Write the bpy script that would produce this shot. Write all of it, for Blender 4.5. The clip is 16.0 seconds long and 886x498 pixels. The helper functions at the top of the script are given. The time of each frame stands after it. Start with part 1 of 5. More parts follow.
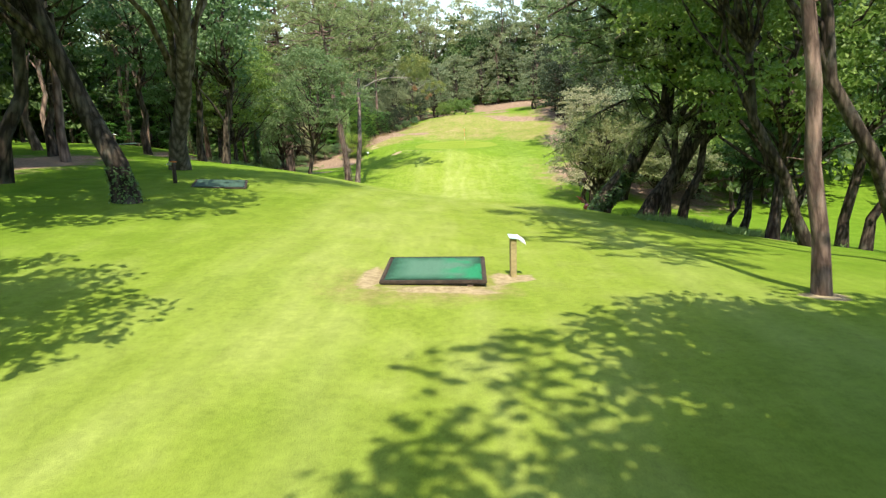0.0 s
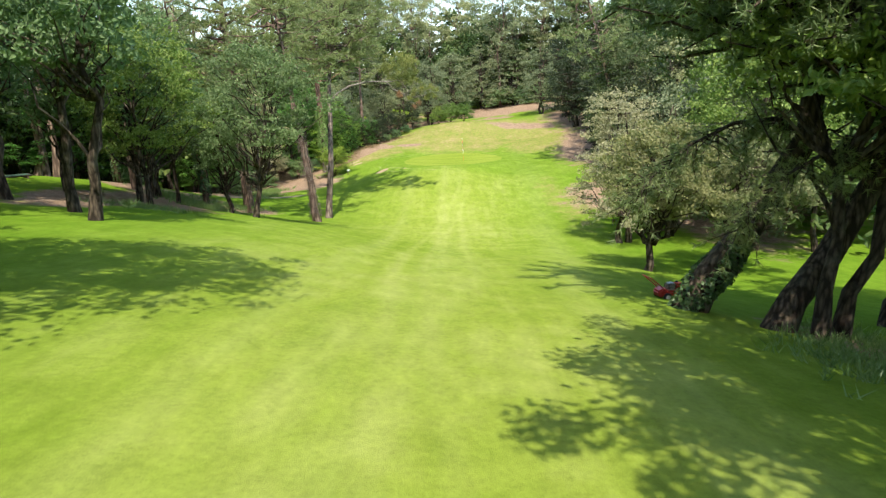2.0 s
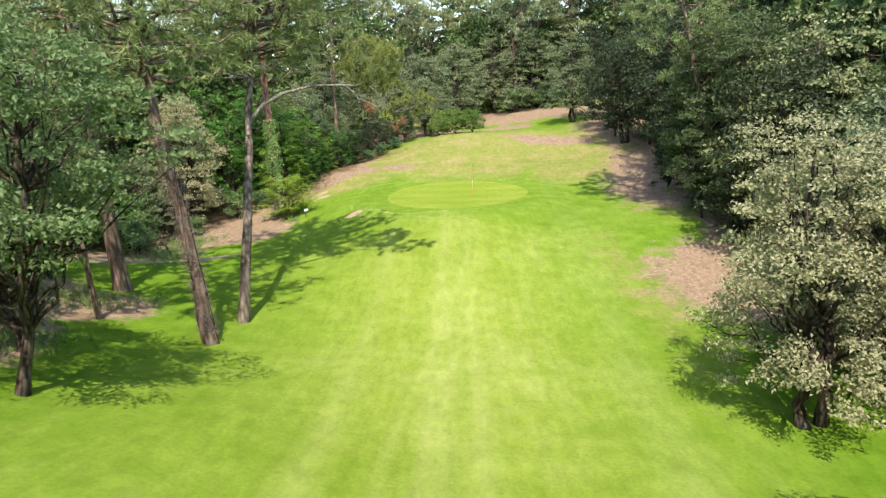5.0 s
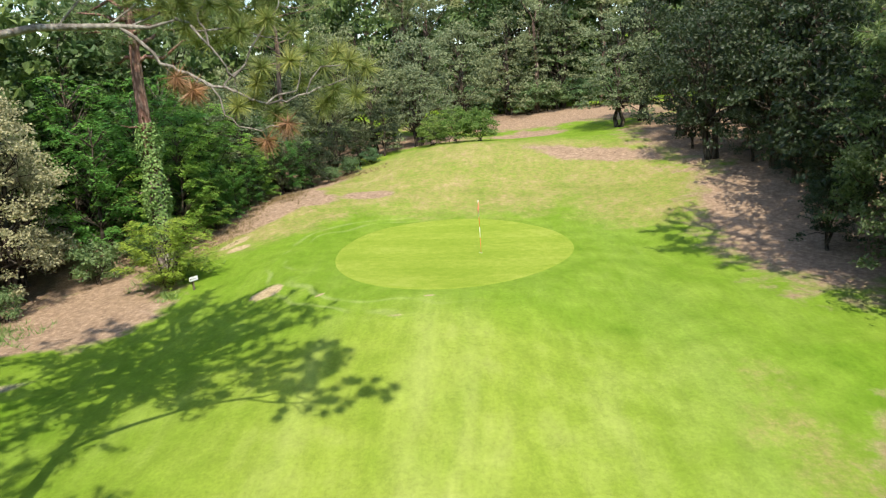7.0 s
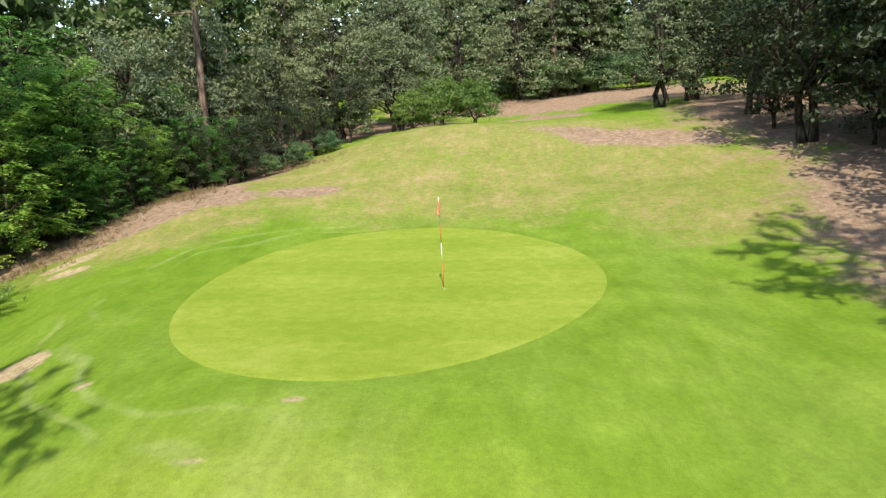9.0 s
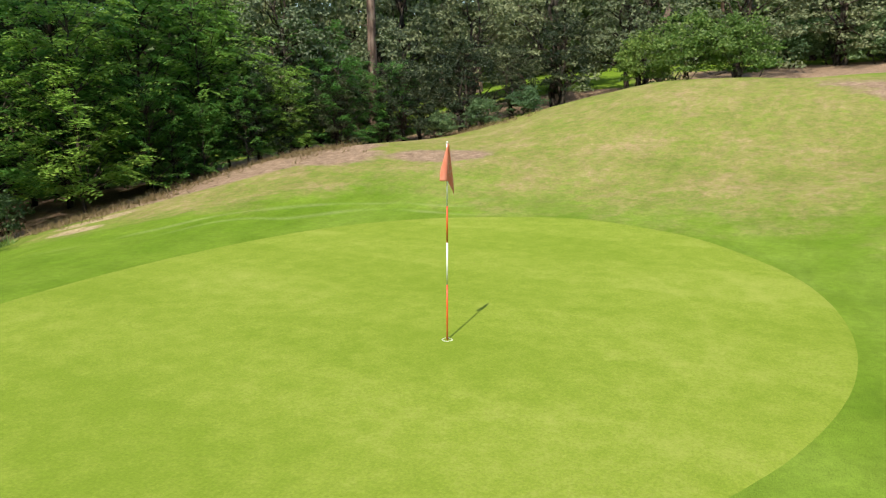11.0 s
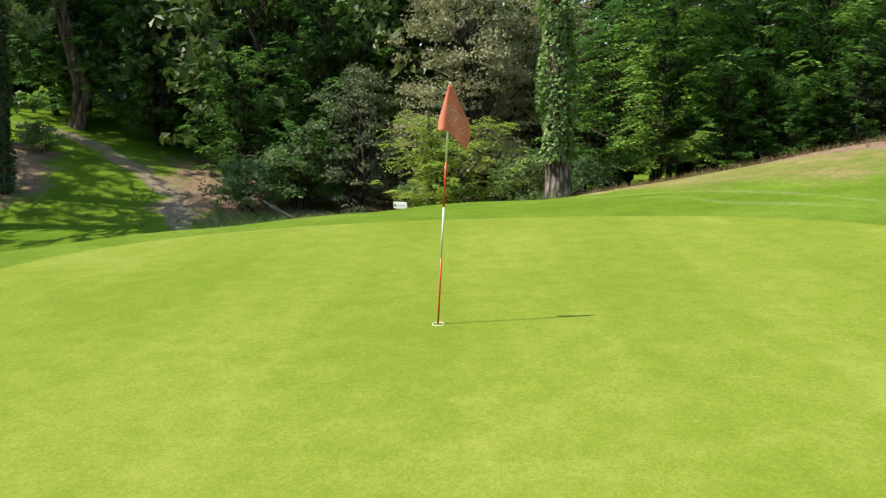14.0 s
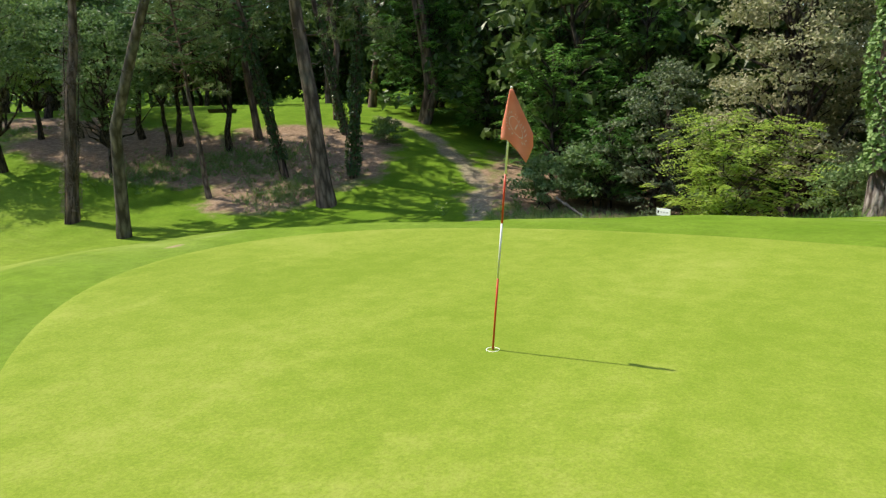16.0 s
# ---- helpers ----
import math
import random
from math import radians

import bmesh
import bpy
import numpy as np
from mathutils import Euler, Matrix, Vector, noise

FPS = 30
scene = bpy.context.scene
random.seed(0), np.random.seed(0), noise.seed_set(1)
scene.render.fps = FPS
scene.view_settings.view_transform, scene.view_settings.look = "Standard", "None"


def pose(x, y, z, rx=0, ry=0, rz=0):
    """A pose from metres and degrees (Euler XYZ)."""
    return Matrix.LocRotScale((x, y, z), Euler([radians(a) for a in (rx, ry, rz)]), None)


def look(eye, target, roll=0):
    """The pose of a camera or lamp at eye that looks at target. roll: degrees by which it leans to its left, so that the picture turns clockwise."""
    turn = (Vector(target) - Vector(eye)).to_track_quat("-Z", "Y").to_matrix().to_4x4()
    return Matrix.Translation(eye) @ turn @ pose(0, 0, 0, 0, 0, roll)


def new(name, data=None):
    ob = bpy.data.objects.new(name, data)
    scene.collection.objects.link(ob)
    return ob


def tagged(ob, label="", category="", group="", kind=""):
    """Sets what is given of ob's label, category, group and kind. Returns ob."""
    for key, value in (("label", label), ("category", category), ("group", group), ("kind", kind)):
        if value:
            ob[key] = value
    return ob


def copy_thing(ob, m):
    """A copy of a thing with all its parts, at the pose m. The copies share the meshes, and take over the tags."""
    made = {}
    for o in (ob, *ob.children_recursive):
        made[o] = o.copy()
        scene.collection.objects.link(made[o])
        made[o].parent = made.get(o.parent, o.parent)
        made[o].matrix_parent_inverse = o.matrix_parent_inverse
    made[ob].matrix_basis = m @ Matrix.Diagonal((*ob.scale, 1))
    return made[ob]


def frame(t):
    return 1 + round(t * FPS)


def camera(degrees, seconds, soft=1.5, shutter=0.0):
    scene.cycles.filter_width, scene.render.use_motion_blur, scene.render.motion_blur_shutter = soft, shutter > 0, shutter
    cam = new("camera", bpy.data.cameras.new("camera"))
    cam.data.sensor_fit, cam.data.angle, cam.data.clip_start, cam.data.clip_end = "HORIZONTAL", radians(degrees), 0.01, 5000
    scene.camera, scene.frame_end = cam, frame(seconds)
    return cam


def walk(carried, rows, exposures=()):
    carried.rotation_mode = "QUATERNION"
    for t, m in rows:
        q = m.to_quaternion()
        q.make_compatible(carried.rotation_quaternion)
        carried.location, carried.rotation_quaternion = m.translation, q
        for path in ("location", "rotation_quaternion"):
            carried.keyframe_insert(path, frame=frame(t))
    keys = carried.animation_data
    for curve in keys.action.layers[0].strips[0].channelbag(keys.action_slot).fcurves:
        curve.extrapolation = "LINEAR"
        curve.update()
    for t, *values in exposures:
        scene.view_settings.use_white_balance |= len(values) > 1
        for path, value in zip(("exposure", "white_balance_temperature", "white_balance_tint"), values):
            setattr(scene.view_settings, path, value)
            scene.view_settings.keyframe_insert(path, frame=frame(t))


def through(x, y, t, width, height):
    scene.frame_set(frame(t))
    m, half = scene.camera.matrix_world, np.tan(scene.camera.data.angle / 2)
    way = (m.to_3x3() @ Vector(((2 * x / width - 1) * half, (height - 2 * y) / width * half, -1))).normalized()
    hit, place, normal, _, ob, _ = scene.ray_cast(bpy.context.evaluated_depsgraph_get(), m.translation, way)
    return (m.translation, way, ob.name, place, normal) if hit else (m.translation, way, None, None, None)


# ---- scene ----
cam = camera(65.0, 16.0, soft=1.3, shutter=0.12)
EXPOSURES = [(0, 1.39), (1, 1.28), (2, 1.27), (3.5, 1.34), (6, 1.18), (8, 1.14), (10.5, 0.89), (12, 0.83), (13, 0.88), (15, 0.96), (16, 0.97)]
PATH = [
    (0, (0.661, -0.616, 3.007), (0.634, 1.34, 2.592), -1.6),
    (0.5, (0.756, 2.303, 3.164), (0.729, 4.259, 2.75), -1.8),
    (0.8, (0.826, 4.181, 3.322), (0.8, 6.135, 2.898), -2.0),
    (1, (0.848, 5.467, 3.381), (0.824, 7.424, 2.965), -1.7),
    (1.5, (0.936, 8.841, 3.499), (0.912, 10.797, 3.083), -2.0),
    (2, (1.121, 12.333, 3.599), (1.091, 14.289, 3.185), -2.4),
    (2.5, (1.135, 15.693, 3.725), (1.104, 17.649, 3.312), -2.4),
    (3, (1.074, 19.049, 3.812), (1.042, 21.006, 3.401), -2.6),
    (3.5, (0.936, 22.489, 3.955), (0.908, 24.446, 3.544), -2.5),
    (3.7, (1.006, 23.997, 4.079), (0.974, 25.953, 3.663), -2.8),
    (5.8, (1.367, 41.657, 4.746), (1.326, 43.609, 4.314), -1.8),
    (6, (1.469, 43.884, 4.673), (1.422, 45.837, 4.242), -2.0),
    (6.5, (1.609, 49.378, 4.367), (1.555, 51.331, 3.942), -2.0),
    (7, (1.753, 54.047, 3.963), (1.694, 56.001, 3.542), -2.1),
    (7.5, (2.018, 57.817, 3.42), (1.954, 59.773, 3.006), -2.2),
    (8, (2.489, 60.854, 2.844), (2.418, 62.81, 2.435), -2.2),
    (8.2, (2.753, 61.918, 2.628), (2.676, 63.875, 2.222), -2.2),
    (10.5, (4.77, 73.111, 0.891), (4.177, 74.976, 0.478), -0.75),
    (11, (5.809, 75.253, 0.345), (4.885, 76.978, -0.067), -0.58),
    (11.5, (6.576, 76.843, 0.0), (5.379, 78.403, -0.394), -0.3),
    (12, (7.243, 78.343, -0.166), (5.756, 79.624, -0.55), -1.0),
    (12.5, (7.762, 79.529, -0.201), (6.04, 80.467, -0.593), -1.4),
    (13, (8.108, 80.469, -0.253), (6.232, 81.042, -0.644), -1.8),
    (13.5, (8.371, 81.246, -0.286), (6.421, 81.464, -0.671), -1.9),
    (14, (8.452, 81.904, -0.314), (6.49, 81.819, -0.696), -1.7),
    (14.5, (8.426, 82.497, -0.306), (6.491, 82.162, -0.685), -1.6),
    (15, (8.219, 83.068, -0.299), (6.341, 82.491, -0.675), -1.6),
    (15.5, (7.798, 83.606, -0.311), (6.007, 82.797, -0.684), -1.7),
    (16, (7.32, 84.139, -0.282), (5.65, 83.103, -0.651), -1.6),
]
walk(cam, [(t, look(e, g, r)) for t, e, g, r in PATH], EXPOSURES)

# ---- world, sun ----
TO_SUN = Vector((0.04, -0.515, 0.855)).normalized()
world = bpy.data.worlds.new("sky")
scene.world = world
world.use_nodes = True
wn = world.node_tree
sky = wn.nodes.new("ShaderNodeTexSky")
sky.sky_type, sky.sun_disc = "NISHITA", False
sky.air_density, sky.dust_density, sky.ozone_density = 1.2, 1.0, 1.0
sky.sun_elevation, sky.sun_rotation = math.asin(TO_SUN.z), math.atan2(TO_SUN.x, TO_SUN.y)
wn.nodes["Background"].inputs["Strength"].default_value = 0.15
wn.links.new(sky.outputs[0], wn.nodes["Background"].inputs["Color"])
sun = new("sun", bpy.data.lights.new("sun", "SUN"))
sun.data.energy, sun.data.angle, sun.data.color = 3.4, radians(0.53), (1.0, 0.92, 0.79)
sun.matrix_world = look(TO_SUN * 200, (0, 0, 0))


# ---- materials ----
class Nodes:
    """A short hand for a node material."""

    def __init__(self, name, rough=0.8, spec=0.3):
        self.mat = bpy.data.materials.new(name)
        self.mat.use_nodes = True
        self.t = self.mat.node_tree
        self.b = self.t.nodes["Principled BSDF"]
        self.b.inputs["Roughness"].default_value = rough
        self.b.inputs["Specular IOR Level"].default_value = spec

    def put(self, socket, value):
        if isinstance(value, bpy.types.NodeSocket):
            self.t.links.new(value, socket)
        elif isinstance(value, (tuple, list)) and len(value) == 3 and len(socket.default_value) == 4:
            socket.default_value = (*value, 1)
        else:
            socket.default_value = value

    def node(self, kind, out=0, **ins):
        n = self.t.nodes.new("ShaderNode" + kind)
        for key, value in ins.items():
            self.put(n.inputs[key.replace("_", " ")], value)
        return n.outputs[out]

    def coords(self, scale=(1, 1, 1), turn=(0, 0, 0), kind="Object"):
        n = self.t.nodes.new("ShaderNodeTexCoord")
        m = self.t.nodes.new("ShaderNodeMapping")
        m.inputs["Scale"].default_value = scale
        m.inputs["Rotation"].default_value = turn
        self.t.links.new(n.outputs[kind], m.inputs[0])
        return m.outputs[0]

    def noise(self, scale, at=None, detail=4, rough=0.55):
        return self.node("TexNoise", Vector=at or self.coords(), Scale=scale, Detail=detail, Roughness=rough)

    def ramp(self, fac, *stops):
        n = self.t.nodes.new("ShaderNodeValToRGB")
        while len(n.color_ramp.elements) < len(stops):
            n.color_ramp.elements.new(0.5)
        for e, (p, c) in zip(n.color_ramp.elements, stops):
            e.position = p
            e.color = (*c, 1) if isinstance(c, tuple) else (c, c, c, 1)
        self.t.links.new(fac, n.inputs[0])
        return n.outputs[0]

    def mix(self, fac, a, b, blend="MIX"):
        n = self.t.nodes.new("ShaderNodeMix")
        n.data_type, n.blend_type = "RGBA", blend
        self.put(n.inputs[0], fac)
        self.put(n.inputs[6], a)
        self.put(n.inputs[7], b)
        return n.outputs[2]

    def math(self, op, a, b=0.0):
        n = self.t.nodes.new("ShaderNodeMath")
        n.operation = op
        self.put(n.inputs[0], a)
        self.put(n.inputs[1], b)
        return n.outputs[0]

    def attr(self, name):
        n = self.t.nodes.new("ShaderNodeAttribute")
        n.attribute_name = name
        return n.outputs["Fac"]

    def colour(self, socket):
        self.put(self.b.inputs["Base Color"], socket)
        return self

    def bump(self, height, strength, distance=0.02):
        n = self.node("Bump", Strength=strength, Distance=distance, Height=height)
        self.t.links.new(n, self.b.inputs["Normal"])
        return self


def leaf_material(name, dark, light, through=0.35, gloss=0.45):
    """Leaves: a colour for each leaf and each tree, a satin face, and light that comes through."""
    m = Nodes(name, gloss, 0.22)
    each = m.t.nodes.new("ShaderNodeNewGeometry").outputs["Random Per Island"]
    tree = m.t.nodes.new("ShaderNodeObjectInfo").outputs["Random"]
    tone = m.math("ADD", m.math("MULTIPLY", each, 0.75), m.math("MULTIPLY", tree, 0.25))
    c = m.ramp(tone, (0.0, dark), (0.6, tuple((a + b) / 2 for a, b in zip(dark, light))), (1.0, light))
    c = m.mix(1.0, c, m.ramp(tree, (0.0, (0.84, 0.90, 1.10)), (0.5, (1.0, 1.0, 1.15)), (1.0, (1.16, 1.08, 1.12))), "MULTIPLY")
    m.colour(c)
    glow = m.node("BsdfTranslucent", Color=m.mix(0.35, c, (0.19, 0.38, 0.075)))
    both = m.t.nodes.new("ShaderNodeMixShader")
    both.inputs[0].default_value = through
    m.t.links.new(m.b.outputs[0], both.inputs[1])
    m.t.links.new(glow, both.inputs[2])
    m.t.links.new(both.outputs[0], m.t.nodes["Material Output"].inputs[0])
    return m.mat


def bark_material(name, deep, plate, scale=7):
    m = Nodes(name, 0.95, 0.1)
    at = m.coords((1, 1, 0.22))
    crack = m.node("TexVoronoi", Vector=at, Scale=scale)
    grain = m.noise(28, at)
    tone = m.math("ADD", m.math("MULTIPLY", crack, 0.8), m.math("MULTIPLY", grain, 0.45))
    lichen = m.ramp(m.noise(1.7), (0.52, 0.0), (0.7, 1.0))
    c = m.ramp(tone, (0.2, plate), (0.75, deep))
    m.colour(m.mix(m.math("MULTIPLY", lichen, 0.35), c, (0.19, 0.19, 0.15)))
    m.bump(m.math("SUBTRACT", 1.0, tone), 0.9, 0.05)
    return m.mat


def pine_trunk_material():
    """A maritime pine's bark: grey plates at the foot that turn reddish higher up."""
    m = Nodes("grey_to_red_pine_bark", 0.95, 0.1)
    at = m.coords((1, 1, 0.3))
    tone = m.math("ADD", m.math("MULTIPLY", m.node("TexVoronoi", Vector=at, Scale=9), 0.8), m.math("MULTIPLY", m.noise(30, at), 0.45))
    place = m.t.nodes.new("ShaderNodeSeparateXYZ")
    m.t.links.new(m.coords(), place.inputs[0])
    high = m.ramp(m.math("DIVIDE", place.outputs[2], 10.0), (0.2, 0.0), (0.6, 1.0))
    grey = m.ramp(tone, (0.25, (0.50, 0.44, 0.39)), (0.72, (0.09, 0.07, 0.06)))
    red = m.ramp(tone, (0.25, (0.42, 0.27, 0.20)), (0.72, (0.14, 0.075, 0.055)))
    m.colour(m.mix(high, grey, red))
    return m.bump(m.math("SUBTRACT", 1.0, tone), 1.0, 0.06).mat


def ground_material():
    m = Nodes("turf", 0.95, 0.04)
    at = m.coords()
    broad = m.noise(0.12, at, 3)
    middle = m.noise(0.9, at, 5)
    fine = m.noise(9, at, 6, 0.7)
    blade = m.noise(60, at, 3, 0.7)
    streak = m.noise(1.0, m.coords((1.6, 0.05, 1)), 4)
    tone = m.math("ADD", m.math("MULTIPLY", broad, 0.42), m.math("ADD", m.math("MULTIPLY", middle, 0.30), m.math("MULTIPLY", streak, 0.28)))
    fair = m.ramp(tone, (0.36, (0.138, 0.202, 0.019)), (0.5, (0.188, 0.245, 0.034)), (0.64, (0.255, 0.296, 0.072)))
    rough = m.ramp(middle, (0.3, (0.082, 0.158, 0.010)), (0.7, (0.128, 0.212, 0.018)))
    # worn wheel tracks that wind down the middle of the fairway
    place = m.t.nodes.new("ShaderNodeSeparateXYZ")
    m.t.links.new(at, place.inputs[0])
    px, py = place.outputs[0], place.outputs[1]
    down = m.math("DIVIDE", py, 100.0)

    def lane(*stops):
        """How far to the side of a line that winds down the hole a place lies. Stops: metres along, metres to the side."""
        at_x = m.ramp(down, *[(y / 100, (x + 10) / 20) for y, x in stops])
        return m.math("ABSOLUTE", m.math("SUBTRACT", px, m.math("SUBTRACT", m.math("MULTIPLY", at_x, 20.0), 10.0)))

    worn = m.ramp(m.noise(0.6, at), (0.33, 0.06), (0.6, 0.26))
    gap = m.math("ABSOLUTE", m.math("SUBTRACT", lane((15, 0.9), (20, 0.5), (33, -0.25), (45, -0.45), (53, -0.1), (60, 0.85), (68, 2.1), (74, 3.0)), 0.45))
    wheel = m.math("MULTIPLY", m.ramp(gap, (0.05, 1.0), (0.26, 0.0)), m.ramp(down, (0.12, 0.0), (0.2, 0.7), (0.34, 1.0), (0.68, 1.0), (0.74, 0.0)))
    fair = m.mix(m.math("MULTIPLY", wheel, worn), fair, (0.30, 0.325, 0.10))
    for line, wide, power in [(lane((0, -2.9), (4, -2.4), (6, -1.8), (14, -1.5), (24, -0.9), (34, 0.6)), 0.55, 0.45), (lane((4, -0.5), (9, -0.9), (14, -0.6), (24, 0.4), (34, 1.8)), 0.4, 0.35),
                              (lane((0, -4.2), (6, -3.2), (12, -2.6), (24, -2.4)), 0.35, 0.4), (lane((30, 4.6), (36, 5.3), (45, 6.5), (58, 7.1), (66, 8.0), (78, 8.1)), 0.75, 0.55)]:
        pale = m.math("MULTIPLY", m.ramp(line, (0.0, power), (wide, power * 0.4), (wide * 2.2, 0.0)), m.ramp(m.noise(1.1, m.coords((1.0, 0.35, 1)), 4), (0.34, 0.25), (0.6, 1.0)))
        fair = m.mix(pale, fair, (0.290, 0.325, 0.098))
    grass = m.mix(m.attr("rough"), fair, rough)
    # pale turning marks that the mower left round the green
    away_x = m.math("DIVIDE", m.math("SUBTRACT", px, 1.2), 6.7)
    away_y = m.math("DIVIDE", m.math("SUBTRACT", py, 81.6), 7.5)
    away = m.math("SQRT", m.math("ADD", m.math("MULTIPLY", away_x, away_x), m.math("MULTIPLY", away_y, away_y)))
    away = m.math("ADD", away, m.math("MULTIPLY", m.math("SUBTRACT", m.noise(0.35, at, 1), 0.5), 0.35))
    ring = m.ramp(m.math("ABSOLUTE", m.math("SUBTRACT", m.math("ABSOLUTE", m.math("SUBTRACT", away, 1.0)), 0.05)), (0.006, 1.0), (0.02, 0.0))
    ring = m.math("MULTIPLY", ring, m.ramp(m.noise(0.5, at, 2), (0.42, 0.0), (0.6, 0.36)))
    ring = m.math("MULTIPLY", ring, m.ramp(m.math("DIVIDE", m.math("ADD", px, 10.0), 20.0), (0.42, 1.0), (0.6, 0.12)))
    grass = m.mix(ring, grass, (0.27, 0.30, 0.12))
    straw = m.ramp(m.math("ADD", m.math("MULTIPLY", m.noise(0.6, at, 4), 0.34), m.math("ADD", m.math("MULTIPLY", m.noise(4.0, at, 6, 0.7), 0.33), m.math("MULTIPLY", m.noise(17.0, at, 5, 0.75), 0.33))), (0.36, (0.120, 0.160, 0.028)), (0.49, (0.212, 0.196, 0.062)), (0.61, (0.32, 0.225, 0.125)))
    edge = m.math("MULTIPLY", m.math("SUBTRACT", m.noise(0.8, at, 7, 0.65), 0.5), 1.5)

    def spread(name, lo=0.35, hi=0.65):
        a = m.attr(name)
        return m.ramp(m.math("ADD", a, m.math("MULTIPLY", edge, m.ramp(a, (0.02, 0.0), (0.3, 1.0), (0.9, 0.6)))), (lo, 0.0), (hi, 1.0))

    grass = m.mix(m.math("MULTIPLY", m.math("MULTIPLY", spread("dry", 0.25, 0.80), m.ramp(m.noise(3.2, at, 8, 0.75), (0.38, 0.42), (0.55, 1.0))), 0.9), grass, straw)
    soil = m.ramp(m.noise(5.0, at, 7, 0.7), (0.3, (0.150, 0.104, 0.070)), (0.5, (0.245, 0.170, 0.112)), (0.68, (0.345, 0.258, 0.178)))
    needles = m.ramp(m.noise(40.0, at, 4, 0.8), (0.3, 0.74), (0.7, 1.2))
    soil = m.mix(1.0, soil, needles, "MULTIPLY")
    c = m.mix(spread("dirt"), grass, soil)
    sand = m.ramp(fine, (0.3, (0.25, 0.19, 0.10)), (0.7, (0.38, 0.31, 0.185)))
    c = m.mix(spread("bare", 0.4, 0.6), c, sand)
    c = m.mix(m.math("MULTIPLY", spread("path", 0.3, 0.8), 0.85), c, m.ramp(fine, (0.3, (0.17, 0.135, 0.095)), (0.7, (0.34, 0.28, 0.20))))
    grit = m.ramp(m.math("ADD", m.math("MULTIPLY", fine, 0.5), m.math("MULTIPLY", blade, 0.5)), (0.32, 0.72), (0.5, 1.0), (0.68, 1.25))
    # tufts and mown swathes a hand to an arm long
    swathe = m.ramp(m.noise(2.4, m.coords((1.3, 0.5, 1), (0, 0, 0.12)), 5, 0.62), (0.33, 0.89), (0.5, 1.0), (0.67, 1.09))
    c = m.mix(1.0, c, swathe, "MULTIPLY")
    m.colour(m.mix(1.0, c, grit, "MULTIPLY"))
    m.bump(m.math("ADD", m.math("MULTIPLY", fine, 0.7), blade), 0.55, 0.03)
    return m.mat


CENTRE, REACH = (1.3, 81.75), (4.9, 5.85)  # the putting green


def green_material():
    m = Nodes("putting_turf", 0.9, 0.06)
    at = m.coords()
    blotch = m.noise(0.35, at, 3, 0.5)
    mottle = m.noise(3.2, at, 6, 0.68)
    fine = m.noise(22, at, 6, 0.75)
    grain = m.noise(48, at, 4, 0.8)
    tone = m.math("ADD", m.math("MULTIPLY", blotch, 0.30), m.math("SUBTRACT", m.math("MULTIPLY", mottle, 0.42), 0.055))
    tone = m.math("ADD", tone, m.math("MULTIPLY", fine, 0.36))
    # the mower's last laps round the edge and its straight stripes
    place = m.t.nodes.new("ShaderNodeSeparateXYZ")
    m.t.links.new(at, place.inputs[0])
    ex = m.math("DIVIDE", m.math("SUBTRACT", place.outputs[0], CENTRE[0]), REACH[0])
    ey = m.math("DIVIDE", m.math("SUBTRACT", place.outputs[1], CENTRE[1]), REACH[1])
    lay = m.math("PINGPONG", m.math("ADD", m.math("SUBTRACT", place.outputs[1], 78.55), m.math("MULTIPLY", m.noise(0.5, at, 1), 0.25)), 1.33)
    tone = m.math("ADD", tone, m.ramp(m.math("DIVIDE", lay, 1.33), (0.44, 0.0), (0.56, 0.05)))
    out = m.math("SQRT", m.math("ADD", m.math("MULTIPLY", ex, ex), m.math("MULTIPLY", ey, ey)))
    out = m.math("ADD", out, m.math("MULTIPLY", m.math("SUBTRACT", m.noise(0.4, at, 2), 0.5), 0.05))
    lap = m.ramp(out, (0.0, 0.0), (0.76, 0.0), (0.775, 0.055), (0.79, 0.012), (0.93, 0.02), (0.97, 0.07), (1.0, 0.03))
    tone = m.math("ADD", tone, m.math("MULTIPLY", lap, m.ramp(m.noise(0.5, at), (0.35, 0.2), (0.6, 1.0))))
    c = m.ramp(tone, (0.42, (0.144, 0.205, 0.019)), (0.55, (0.183, 0.238, 0.029)), (0.68, (0.238, 0.277, 0.050)))
    grit = m.ramp(grain, (0.3, 0.80), (0.7, 1.18))
    m.colour(m.mix(1.0, c, grit, "MULTIPLY"))
    m.bump(m.math("ADD", fine, grain), 0.3, 0.008)
    return m.mat


def plain(name, colour, rough=0.6, spec=0.3, wear=0.25, scale=18, metal=0.0):
    """Paint, wood, cloth or rubber of one colour, a little uneven and worn."""
    m = Nodes(name, rough, spec)
    n = m.noise(scale, None, 6, 0.65)
    low = tuple(v * (1 - wear) for v in colour)
    high = tuple(min(1, v * (1 + wear)) for v in colour)
    m.colour(m.ramp(n, (0.3, low), (0.7, high)))
    m.b.inputs["Metallic"].default_value = metal
    m.bump(n, 0.15, 0.004)
    return m.mat


